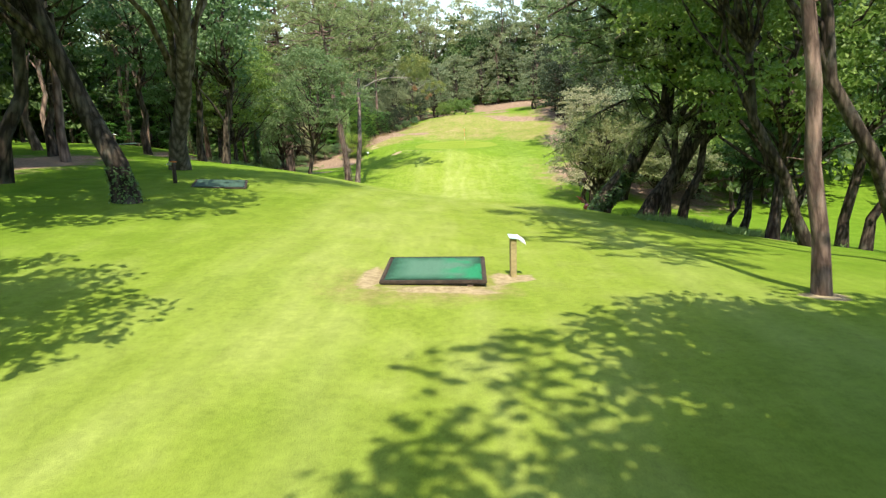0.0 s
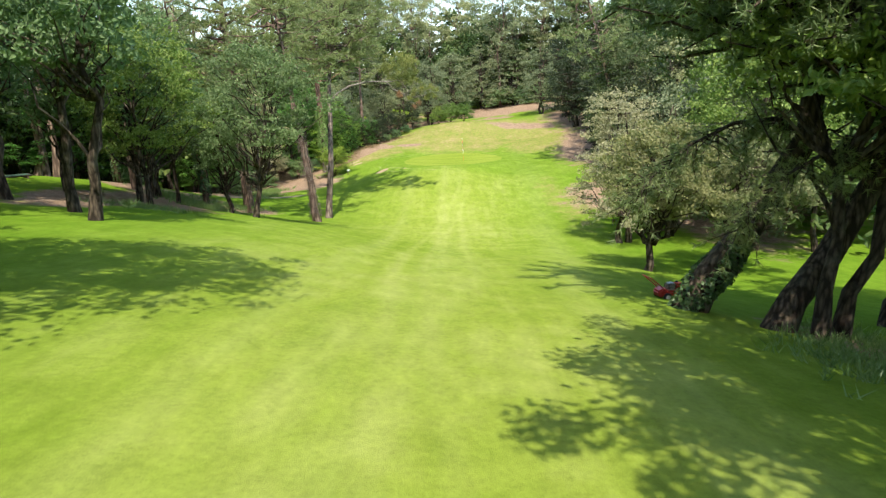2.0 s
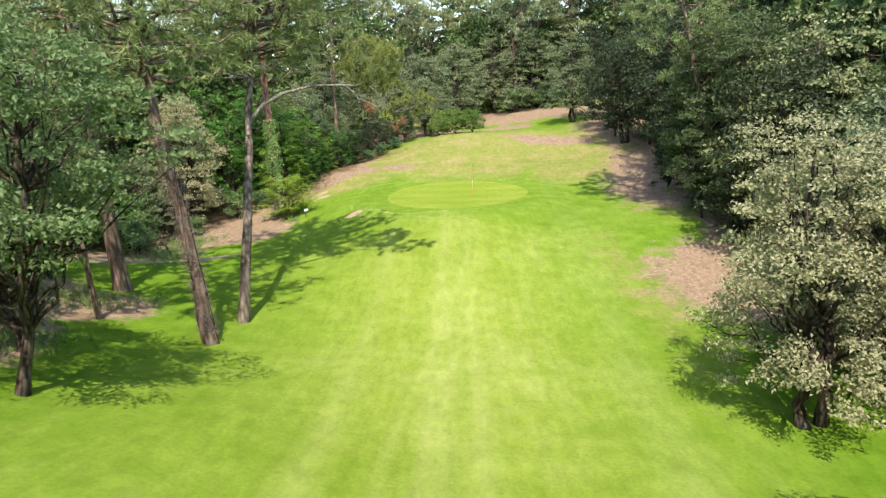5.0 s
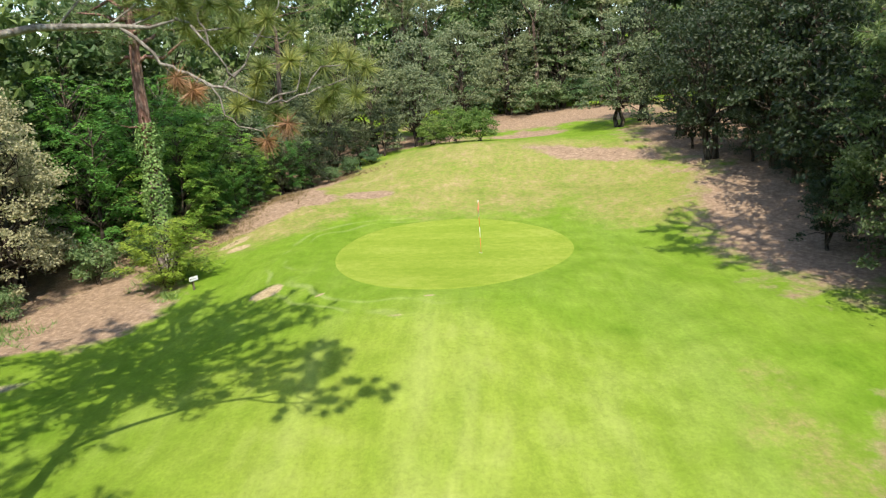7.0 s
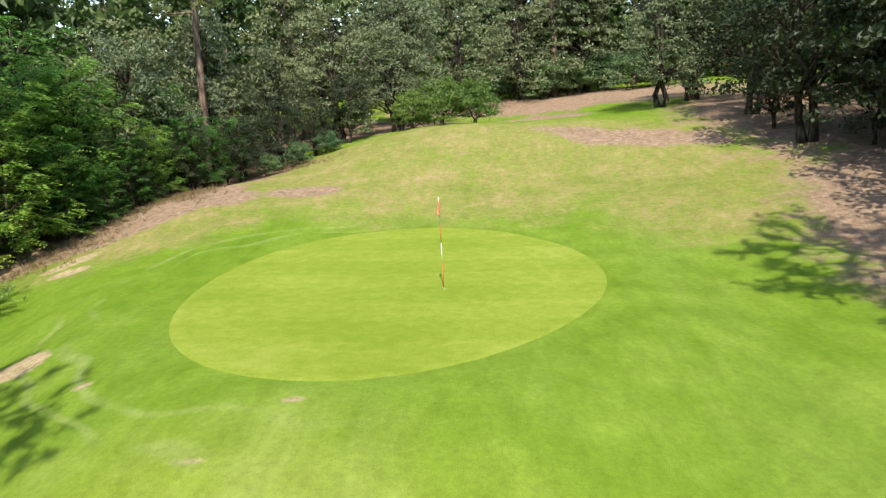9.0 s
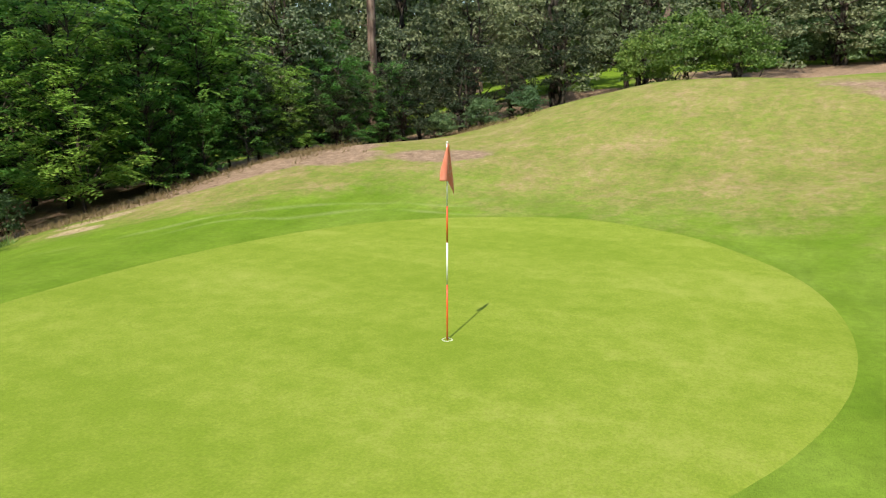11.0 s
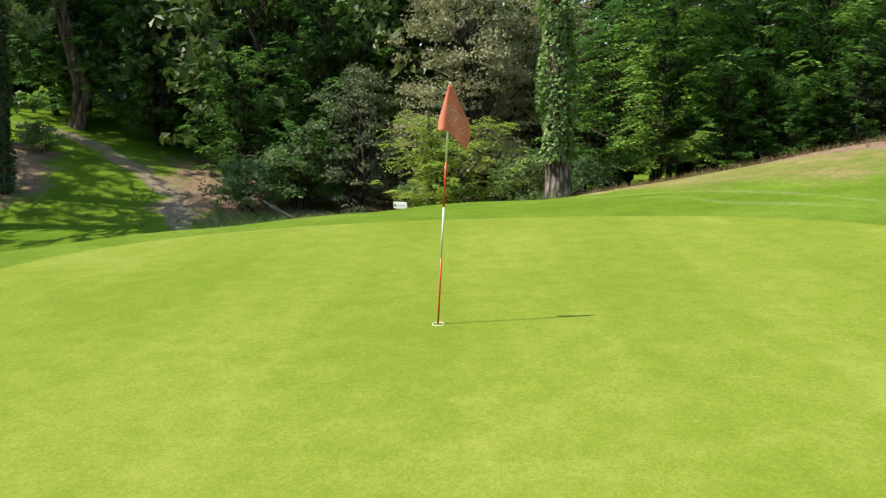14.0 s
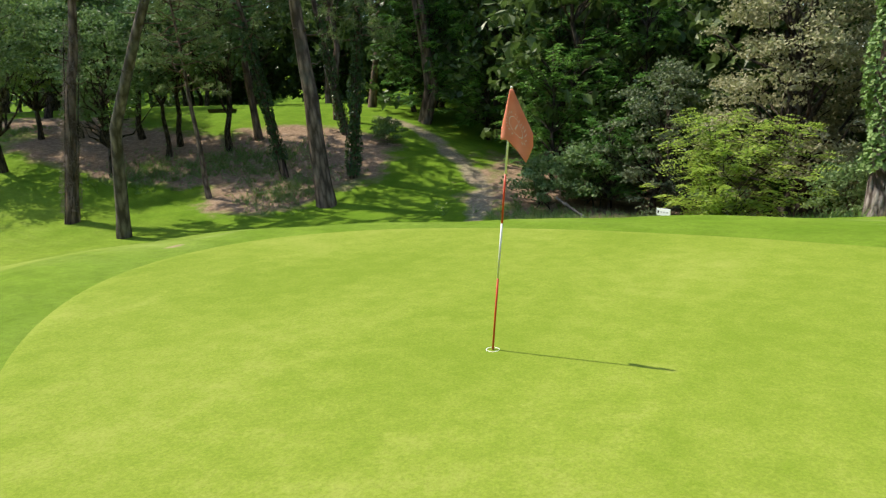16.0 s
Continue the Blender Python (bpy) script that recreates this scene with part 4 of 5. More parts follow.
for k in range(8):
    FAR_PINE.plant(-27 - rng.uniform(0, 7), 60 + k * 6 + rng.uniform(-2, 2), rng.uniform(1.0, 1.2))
for k in range(9):
    DEEP.plant(-30 - rng.uniform(0, 12), 4 + k * 4 + rng.uniform(-2, 2), rng.uniform(0.9, 1.1))
for row in [(-38, 46, 1.0), (-42, 53, 1.1), (-36, 39, 1.0), (-32, 35, 0.95), (-27, 33, 0.95), (-40, 59, 1.0), (-35, 58, 0.9), (-31, 58.5, 0.8), (-29, 41, 0.9), (-23, 31, 0.9)]:
    DEEP.plant(*row)
for k in range(12):
    DEEP.plant(-41.5 + 1.5 * (k % 2), 33 + 3.4 * k, 0.62)
for x in (-5, 0.5, 5.5):
    DEEP.plant(x, 136, 0.85)
# trees behind the tee
for row in [(5.0, -2.6, 1.0), (2.5, -4.4, 0.85), (-5.9, 3.9, 0.62), (6.9, -1.4, 0.95), (5.3, 1.9, 0.68), (9.4, -1.6, 0.95), (13.4, 0.0, 0.9)]:
    SHADE.plant(*row)
for row in [(-12, 3, 1.0), (-6, -9, 1.0), (18, 14, 1.1), (22, 20, 1.1), (16, -8, 1.1), (3, -10, 1.0)]:
    TALL.plant(*row)


def far_wood():
    """The woods that close the place all round: crowns of big leafy sprays on the land behind the nearer trees."""
    rng = np.random.default_rng(9)
    b = Build()
    spots = [(-46 + rng.uniform(-5, 5), y + rng.uniform(-2, 2)) for y in range(-40, 140, 6)]
    spots += [(-36 + rng.uniform(-3, 3), y) for y in range(58, 130, 6)]
    spots += [(44 + rng.uniform(-5, 5), y + rng.uniform(-2, 2)) for y in range(-40, 140, 6)]
    spots += [(31 + rng.uniform(-3, 3), y) for y in range(56, 130, 6)]
    spots += [(x + rng.uniform(-2, 2), 140 + rng.uniform(-4, 6)) for x in range(-44, 46, 6)]
    spots += [(x + rng.uniform(-2, 2), -34 + rng.uniform(-6, 4)) for x in range(-44, 46, 7)]
    spots += [(x, 131 + rng.uniform(-3, 3)) for x in range(-40, 42, 7)]
    for x, y in spots:
        z, h = ground_at(x, y), rng.uniform(11, 15)
        b.tube(bend(rng, (x, y, z - 0.5), (x + rng.normal() * 0.5, y, z + h * 0.8), 4, 0.1), [0.22, 0.19, 0.14, 0.08], 6)
    trunks = b.mesh("trunks", GREY_BARK)
    b = Build()
    for x, y in spots:
        z, h = ground_at(x, y), rng.uniform(11, 16)
        for k in range(44):
            d = unit(rng.normal(size=3))
            c = np.array([x, y, z + h * 0.52]) + d * (4.0, 4.0, h * 0.48) * rng.uniform(0.5, 1.0)
            p, out = clump_points(rng, c, 1.5, 17)
            b.add(*leaves(rng, p, out, 0.92, 0.56))
    # low undergrowth that closes the gaps under the crowns
    ring = [(-41, y) for y in np.arange(-30, 136, 3.0)] + [(39, y) for y in np.arange(-30, 136, 3.0)] + [(x, 133.5) for x in np.arange(-40, 40, 2.6)] + [(x, -28) for x in np.arange(-40, 40, 3.5)]
    ring += [(-29, y) for y in np.arange(62, 128, 3.0)] + [(26, y) for y in np.arange(52, 130, 3.0)]
    for x, y in ring:
        x, y = x + rng.uniform(-1.5, 1.5), y + rng.uniform(-1.5, 1.5)
        z = ground_at(x, y)
        for k in range(20 if x < -36 and 25 < y < 90 else 9):
            p, out = clump_points(rng, (x + rng.normal() * 1.3, y + rng.normal() * 1.3, z + rng.uniform(0.3, 5.0)), 1.2, 18)
            b.add(*leaves(rng, p, out, 0.7, 0.45))
    return trunks, b.mesh("crowns", SHADED_LEAF, False)


woods = thing("far_wood", "woodland closing the view all round the hole, leaves darkened for shade", "woodland", kind="stuff")
for name, me in zip(("trunks", "crowns"), far_wood()):
    child(name, me, woods)

# ---- ivy ----
def ivy_on(tree_name, label, x, y, foot, top, radius, material, n=2600, grow=0.16, size=(0.13, 0.11), lean=(0, 0)):
    """Ivy leaves in shaggy bunches round a trunk, from foot to top."""
    rng = np.random.default_rng(int(abs(x * 10 + y)))
    root = thing(tree_name, label, "ivy")
    root.matrix_basis = pose(x, y, ground_at(x, y))
    z = rng.uniform(foot, top, n)
    a = rng.uniform(0, 2 * math.pi, n)
    thick = radius + grow * (0.55 + 0.45 * np.sin(z * 2.3 + np.sin(a * 2) * 1.4)) * rng.uniform(0.3, 1.0, n) * np.clip((top - z) * 1.2, 0.25, 1)
    at = np.stack([np.cos(a) * thick + lean[0] * z, np.sin(a) * thick + lean[1] * z, z], 1)
    out = np.stack([np.cos(a), np.sin(a), np.full(n, 0.8)], 1)
    b = Build()
    b.add(*leaves(rng, at, out, *size, bias=1.6))
    child("leaves", b.mesh("leaves", material, False), root)
    for k in range(5):
        s = Build()
        a = k * 0.9
        h = np.linspace(-0.05, top * rng.uniform(0.6, 0.95), 12)
        turn = a + h * 0.35 * math.sin(k * 2.0)
        s.tube(np.stack([np.cos(turn) * radius + lean[0] * h, np.sin(turn) * radius + lean[1] * h, h], 1), [0.018] * 12, 5)
        child("stem", s.mesh("stem", GREY_BARK), root)
    return root


DEAD_IVY = leaf_material("dead_ivy_stem", (0.12, 0.085, 0.06), (0.30, 0.23, 0.17), 0.1, 0.9)
# the pine beside the green that the ivy climbs
ivied = pine(71, "pine_tree", "tall pine with a grey plated trunk standing beside the green", 18, 9, 3.4, trunk=0.35, limbs=36, shoots=11, bark=pine_trunk_material())
ivied.matrix_basis = pose(-11.65, 84.4, ground_at(-11.65, 84.4), 0, -2, 0)
ivy_on("ivy", "sunlit bright green ivy climbing the pine's trunk", -11.65, 84.4, 1.25, 6.4, 0.36, SUNLIT_IVY, 3600, 0.30, (0.13, 0.115), lean=(-0.035, 0))
ivy_on("ivy", "dark ivy wrapped round a trunk's foot", 7.1, 29.7, 0, 1.7, 0.40, DARK_IVY, 1700, 0.26, lean=(0.72, 0.0))
ivy_on("ivy", "dark ivy sleeving a slender trunk", -17.3, 64.2, 0.1, 8.0, 0.2, DARK_IVY, 3200, 0.24, lean=(0, 0.105))
ivy_on("ivy", "dark ivy climbing a leaning trunk", -16.2, 61.1, 0.8, 7.0, 0.2, DARK_IVY, 2200, 0.2, lean=(0, -0.265))
ivy_on("ivy", "dark ivy high on a leaning trunk", -21.8, 60.2, 0.1, 6.0, 0.22, DARK_IVY, 1500, 0.14, lean=(0, -0.23))
ivy_on("ivy", "dry shaggy ivy stems on a pine's trunk", -7.8, 57.9, 0.4, 7.5, 0.25, DEAD_IVY, 2600, 0.20, (0.30, 0.014), lean=(-0.127, 0))
ivy_on("ivy", "green ivy round the old oak's foot", -7.2, 16.2, 0, 0.9, 0.26, IVY_LEAF, 420, 0.22, (0.075, 0.06), lean=(-0.25, 0))

# the two pines where the fairway narrows, one with long bare limbs
shaggy = pine(72, "pine_tree", "leaning pine whose trunk is shaggy with dead ivy", 15, 9.6, 4.0, trunk=0.24, limbs=46, shoots=11, bow=((0, 15), (0, -1.9)))
shaggy.matrix_basis = pose(-7.8, 57.9, ground_at(-7.8, 57.9))
SWAY = ((0, 4.5, 8, 10.5, 16), (0, 0.35, 0.25, 0.1, 0.9)), ((0, 4.5, 8, 10.5, 16), (0, 0.95, 2.8, 4.3, 5.9))
crooked = pine(73, "pine_tree", "crooked pine leaning away with pale bare limbs over the fairway", 15.5, 10.8, 5.0, trunk=0.23, limbs=88, shoots=12, bow=SWAY[0], bow_y=SWAY[1], bark=OLD_BARK)
crooked.matrix_basis = pose(-7.7, 61.3, ground_at(-7.7, 61.3))
rng = np.random.default_rng(3)
for z, dx, dy, rise, r in [(9.9, -5.2, -0.6, 0.3, 0.06), (10.4, 2.6, 0.6, -0.2, 0.04)]:
    limb = Build()
    o = np.array([np.interp(z, *SWAY[0]), np.interp(z, *SWAY[1]), z])
    line = bend(rng, o, o + (dx, dy, rise), 9, 0.10)
    limb.tube(line, [r * (1 - 0.095 * k) for k in range(9)], 7)
    for k in range(3, 9):
        for q in range(2):
            e = line[k] + unit(rng.normal(size=3) + (dx * 0.2, dy * 0.2, -0.2)) * rng.uniform(0.5, 1.2)
            limb.tube(bend(rng, line[k], e, 4, 0.08), [0.02, 0.016, 0.011, 0.006], 4)
    child("limb", limb.mesh("limb", PALE_BARK), crooked, "pale bare limb")
# the lowest limb ends in sparse twigs with long-needled brushes
limb = Build()
limb.tube([(0.2, 2.9, 8.0), (0.8, 3.1, 8.7), (1.6, 3.4, 9.15), (2.9, 3.9, 9.45), (4.2, 3.9, 9.42), (4.7, 3.9, 9.38), (5.1, 4.0, 9.5)], [0.095, 0.085, 0.075, 0.06, 0.045, 0.03, 0.015], 8)


def twig(pts, thick, wander):
    """A crooked twig that starts on the limb, through places given as sideways and up."""
    rows = [(x, 3.9 + wander * k / len(pts), z) for k, (x, z) in enumerate(pts)]
    rows = np.repeat(np.array(rows), 2, axis=0)[:-1]
    rows[1::2] = (rows[:-1:2] + rows[2::2]) / 2 + rng.normal(size=(len(rows) // 2, 3)) * 0.035
    limb.tube(rows, [thick * (1 - 0.75 * k / len(rows)) for k in range(len(rows))], 6)


twig([(4.2, 9.42), (4.7, 9.0), (4.96, 8.79), (5.19, 8.68), (5.56, 8.46), (5.93, 8.36), (6.41, 8.16), (6.69, 8.18), (7.06, 8.31), (7.42, 8.43), (7.67, 8.52)], 0.034, 0.3)
twig([(5.1, 9.5), (5.34, 9.38), (5.59, 9.07), (5.8, 8.76), (5.92, 8.59), (5.93, 8.36)], 0.028, 0.2)
twig([(5.93, 8.36), (5.74, 8.49), (5.89, 8.66), (6.08, 8.72), (6.39, 8.74)], 0.02, 0.5)
twig([(5.56, 8.46), (5.76, 8.01), (5.99, 7.83), (6.37, 7.75), (6.66, 7.81)], 0.018, -0.4)
twig([(6.41, 8.16), (6.56, 8.29), (6.85, 8.35), (6.92, 8.79), (7.04, 8.98)], 0.018, 0.6)
twig([(7.06, 8.31), (7.3, 8.71), (7.79, 8.75)], 0.014, 0.3)
twig([(4.96, 8.79), (4.86, 8.56)], 0.012, 0.1)
twig([(5.59, 9.07), (5.52, 9.37), (5.43, 9.57), (5.6, 9.9)], 0.02, 0.2)
twig([(5.93, 8.59), (6.21, 9.01), (6.29, 9.14), (6.53, 9.46), (6.7, 9.9)], 0.02, 0.4)
twig([(5.56, 8.46), (5.43, 8.57), (5.33, 8.6)], 0.012, -0.1)
twig([(5.4, 9.3), (5.9, 9.35), (6.4, 9.2), (6.8, 9.3)], 0.016, 0.5)
for pts in [[(4.3, 3.9, 9.38), (5.2, 4.6, 9.9), (6.0, 4.9, 10.3), (6.6, 5.2, 10.3)], [(4.0, 3.9, 9.4), (4.6, 4.9, 10.2), (5.0, 5.4, 11.0), (5.1, 5.5, 11.6)], [(3.2, 3.9, 9.4), (3.7, 4.4, 10.2), (4.2, 4.6, 10.7), (4.4, 4.9, 11.3)]]:
    limb.tube(pts, [0.019, 0.016, 0.012, 0.008], 5)
child("limb", limb.mesh("limb", PALE_BARK), crooked, "long pale limb with sparse twigs")
tips = [(x, 4.0 + rng.normal() * 0.2, z, BROWN_NEEDLE, 220) for x, z in [(5.25, 8.6), (5.3, 8.42), (5.18, 8.5), (6.72, 7.86), (6.35, 7.6)]]
tips += [(x, 4.1 + rng.normal() * 0.25, z, LONG_NEEDLE, 210) for x, z in [(6.5, 7.93), (5.96, 8.15), (6.13, 8.24), (7.33, 8.2), (7.45, 8.36), (7.3, 8.71), (7.75, 8.78), (7.98, 8.68), (7.82, 8.25), (7.04, 8.98), (6.79, 8.52), (6.39, 8.74), (6.92, 8.79), (6.27, 8.51), (6.47, 8.04), (7.2, 8.1), (6.8, 9.3), (6.53, 9.46), (6.1, 9.3), (7.5, 8.95)]]
# and its upper shoots carry a dense tuft of foliage
for k in range(190):
    d = unit(rng.normal(size=3)) * rng.uniform(0.3, 1.0) ** 0.4
    tips.append((5.3 + d[0] * 1.6, 4.8 + d[1] * 1.3, 10.35 + d[2] * 1.25, LONG_NEEDLE, 70))
for dx, dy, dz, material, n in tips:
    b = Build()
    drop = -0.9 if material == BROWN_NEEDLE else 0.15
    b.add(*tuft(rng, np.array([dx, dy, dz]), np.array([0.2, 0.0, drop]), n, 0.31, 0.009))
    child("needle_brush", b.mesh("needle_brush", material, False), crooked, "brown dead needles" if material == BROWN_NEEDLE else "")

# the light shrub beside the sign
shrub = frond_tree(77, "locust_shrub", "yellow-green feathery young locust beside the sign", 2.9, 0.55, 2.0, BRIGHT_LEAF, tiers=7, spokes=7, fronds=20, trunk=0.035, leaflet=(0.10, 0.052), frond=0.42, stems=3)
tagged(shrub, category="shrub")
shrub.matrix_basis = pose(-10.3, 81.2, ground_at(-10.3, 81.2))

# fallen branch
log = thing("fallen_branch", "pale dead branch leaning out of the undergrowth", "branch")
log.matrix_basis = pose(-16.4, 75.1, ground_at(-16.4, 75.1))
b = Build()
b.tube(bend(np.random.default_rng(1), (0.0, 0.5, -0.1), (0.0, -0.75, 0.75), 7, 0.03), [0.06, 0.06, 0.055, 0.05, 0.05, 0.045, 0.04], 8)
b.tube([(0, -0.2, 0.4), (0.15, -0.35, 0.62)], [0.03, 0.015], 6)
child("bough", b.mesh("bough", PALE_BARK), log)

# ---- flag ----
RED, WHITE = plain("red_paint", (0.62, 0.06, 0.015), 0.35, 0.5, 0.1), plain("white_paint", (0.86, 0.86, 0.84), 0.35, 0.5, 0.06)
CLOTH = Nodes("flag_cloth", 0.85, 0.15)
CLOTH.colour(CLOTH.ramp(CLOTH.noise(7, None, 5), (0.3, (0.80, 0.27, 0.16)), (0.7, (0.88, 0.38, 0.26))))
CLOTH.bump(CLOTH.noise(420, None, 2), 0.2, 0.002)
thin = CLOTH.t.nodes.new("ShaderNodeMixShader")
thin.inputs[0].default_value = 0.35
CLOTH.t.links.new(CLOTH.b.outputs[0], thin.inputs[1])
CLOTH.t.links.new(CLOTH.node("BsdfTranslucent", Color=(0.88, 0.36, 0.18)), thin.inputs[2])
CLOTH.t.links.new(thin.outputs[0], CLOTH.t.nodes["Material Output"].inputs[0])
CLOTH = CLOTH.mat
PRINT = plain("flag_print", (0.90, 0.70, 0.58), 0.8, 0.1, 0.15, 60)
flagstick = thing("flagstick", "red and white striped flagstick with a faded orange flag", "flagstick")
flagstick.matrix_basis = pose(2.46, 81.58, ground_at(2.46, 81.58) + 0.02) @ pose(0, 0, 0, -4.4, -1.8, 0)
for z0, z1, m in [(-0.12, 0.605, RED), (0.605, 1.055, WHITE), (1.055, 1.445, RED), (1.445, 2.1, WHITE)]:
    part("stripe", rod(0.0085, 0.0085, z1 - z0, (0, 0, z0)), m, flagstick)
part("cap", rod(0.011, 0.008, 0.02, (0, 0, 2.1)), WHITE, flagstick)


def cloth_point(u, v):
    """The hanging flag: u from its near to its far lower corner, v from the top down."""
    width = 0.014 + 0.125 * min(1.0, v * 1.3) + 0.03 * v
    turn = (u - 0.40) * 2.3
    side = math.sin(turn) * width * (1.18 if turn > 0 else 0.62)
    down = v * (0.385 + 0.165 * min(1.0, max(0.0, u - 0.40) / 0.42) - 0.13 * max(0.0, u - 0.82) / 0.18)
    fold = 0.016 + (math.cos(turn) - 1) * width * (0.45 if turn > 0 else 0.95) + 0.010 * math.sin(u * 9 + 0.4) * v
    return (fold, side, 2.095 - down)


def build_flag():
    n, m = 28, 26
    v = [cloth_point(i / n, j / m) for j in range(m + 1) for i in range(n + 1)]
    f = [(j * (n + 1) + i, j * (n + 1) + i + 1, (j + 1) * (n + 1) + i + 1, (j + 1) * (n + 1) + i) for j in range(m) for i in range(n)]
    ob = child("flag", mesh("flag", v, f, CLOTH), flagstick, "faded orange cloth flag hanging in folds")
    thick = ob.modifiers.new("thickness", "SOLIDIFY")
    thick.thickness = 0.003
    # a printed ring with marks round it, laid on the cloth's face
    pv, pf = [], []

    def dab(u0, v0, du, dv, turn):
        c, s = math.cos(turn), math.sin(turn)
        k = len(pv)
        for a, b in ((-1, -1), (1, -1), (1, 1), (-1, 1)):
            x, y, z = cloth_point(u0 + a * du * c - b * dv * s, v0 + (a * du * s + b * dv * c) * 0.55)
            pv.append((x + 0.0045, y, z))
        pf.append((k, k + 1, k + 2, k + 3))

    for k in range(40):
        a = 2 * math.pi * k / 40
        dab(0.60 + 0.185 * math.cos(a), 0.60 + 0.145 * math.sin(a), 0.016, 0.009, a + math.pi / 2)
    for k in range(22):
        if k not in (5, 6, 16):
            a = 2 * math.pi * k / 22
            dab(0.60 + 0.27 * math.cos(a), 0.60 + 0.21 * math.sin(a), 0.012, 0.026, a + math.pi / 2)
    for k in range(4):
        dab(0.56 + 0.028 * k, 0.66 - 0.035 * k, 0.015, 0.028, 0.5)
    child("emblem", mesh("emblem", pv, pf, PRINT, False), ob, "pale printed ring with unreadable marks")


build_flag()
# the hole's white cup
cup = thing("hole_cup", "white plastic cup sunk in the green round the flagstick", "golf hole")
cup.matrix_basis = pose(2.46, 81.58, ground_at(2.46, 81.58) + 0.021)
b = Build()
a = np.arange(24) * 2 * np.pi / 24
ring = lambda r, z: np.stack([np.cos(a) * r, np.sin(a) * r, np.full(24, z)], 1)
b.add(np.concatenate([ring(0.057, -0.004), ring(0.056, 0.001), ring(0.0525, 0.001), ring(0.0515, -0.09)]),
      [(k * 24 + j, k * 24 + (j + 1) % 24, (k + 1) * 24 + (j + 1) % 24, (k + 1) * 24 + j) for k in range(3) for j in range(24)] + [tuple(range(95, 71, -1))])
child("liner", b.mesh("liner", WHITE), cup)

# ---- tees ----
m = Nodes("mat_turf", 0.85, 0.25)
place = m.t.nodes.new("ShaderNodeSeparateXYZ")
m.t.links.new(m.coords(), place.inputs[0])
edge = m.math("MAXIMUM", m.math("ABSOLUTE", place.outputs[0]), m.math("ABSOLUTE", place.outputs[1]))
edge = m.math("ADD", edge, m.math("MULTIPLY", m.noise(5, None, 5), 0.25))
mat_tone = m.ramp(edge, (0.5, (0.075, 0.165, 0.105)), (0.72, (0.035, 0.110, 0.062)), (0.8, (0.016, 0.060, 0.032)))
fresh = m.math("MULTIPLY", m.ramp(m.noise(2.2, None, 3), (0.48, 0.0), (0.62, 1.0)), m.ramp(m.math("ADD", place.outputs[0], 0.5), (0.55, 0.0), (0.8, 0.85)))
mat_tone = m.mix(fresh, mat_tone, (0.015, 0.21, 0.085))
m.colour(m.mix(1.0, mat_tone, m.ramp(m.noise(70, None, 3), (0.3, 0.6), (0.7, 1.3)), "MULTIPLY"))
m.bump(m.noise(160, None, 2), 0.5, 0.01)
MAT_GREEN = m.mat
OLD_MAT = plain("old_mat_turf", (0.040, 0.078, 0.052), 0.85, 0.25, 0.55, 3.0)
DARK_TIMBER = plain("dark_weathered_timber", (0.055, 0.042, 0.030), 0.85, 0.2, 0.5, 10)
RUBBER = plain("black_rubber", (0.035, 0.034, 0.032), 0.75, 0.3, 0.4, 9)
TIMBER = plain("weathered_timber", (0.16, 0.12, 0.085), 0.85, 0.2, 0.4, 14)
POST_WOOD = plain("post_wood", (0.32, 0.26, 0.12), 0.8, 0.2, 0.3, 16)


def tee_mat(x, y, turn, tilt_x, tilt_y, lift, turf):
    root = thing("tee_mat", "worn green artificial turf tee mat on a dark rubber base", "golf mat", "tee mats")
    root.matrix_basis = pose(x, y, ground_at(x, y) + lift, tilt_x, tilt_y, turn)
    part("base", block(1.56, 1.50, 0.05, (0, 0, 0.0), 0.012), RUBBER, root, "dark rubber base")
    for sx, sy, w, d in [(0, -0.73, 1.60, 0.06), (0, 0.73, 1.60, 0.06), (-0.77, 0, 0.06, 1.40), (0.77, 0, 0.06, 1.40)]:
        part("edging", block(w, d, 0.055, (sx, sy, 0.02), 0.012), DARK_TIMBER, root)
    part("turf", block(1.46, 1.38, 0.045, (0, 0, 0.03), 0.015), turf, root, "faded green artificial turf")
    for sx in (-0.55, 0.55):
        part("skid", block(0.10, 1.5, 0.14, (sx, 0, -0.085), 0.01), TIMBER, root)
    return root


tee_mat(0.38, 10.10, -1.5, 1.0, 0.8, 0.08, MAT_GREEN)
tee_mat(-6.5, 20.9, 14, 3.0, 4.0, 0.03, OLD_MAT)
tee_mat(-22.6, 50.0, 40, 0, 0, 0.07, OLD_MAT)


def tee_post(x, y, plate, turn, height, label, material, second, wood, wide=0.095):
    root = thing("tee_post", label, "sign post", "tee posts")
    root.matrix_basis = pose(x, y, ground_at(x, y), 0, 0, turn)
    part("post", block(wide, wide, height + 0.2, (0, 0, height / 2 - 0.1), 0.008), wood, root)
    board = part("plate", block(0.17, 0.20, 0.014, (0.13, 0.0, height - 0.02), 0.004, pose(0, 0, 0, 14, 38, 0)), material, root, plate)
    part("top_plate", block(0.15, 0.16, 0.014, (0.0, 0.0, height + 0.03), 0.004, pose(0, 0, 0, 14, 10, 0)), second, root)
    for k in range(3):
        part("marking", block(0.10 - 0.02 * k, 0.014, 0.003, (0.135, 0.05 - 0.045 * k, height - 0.006 - 0.011 * k), 0, pose(0, 0, 0, 14, 38, 0)), RUBBER, board)
    return root


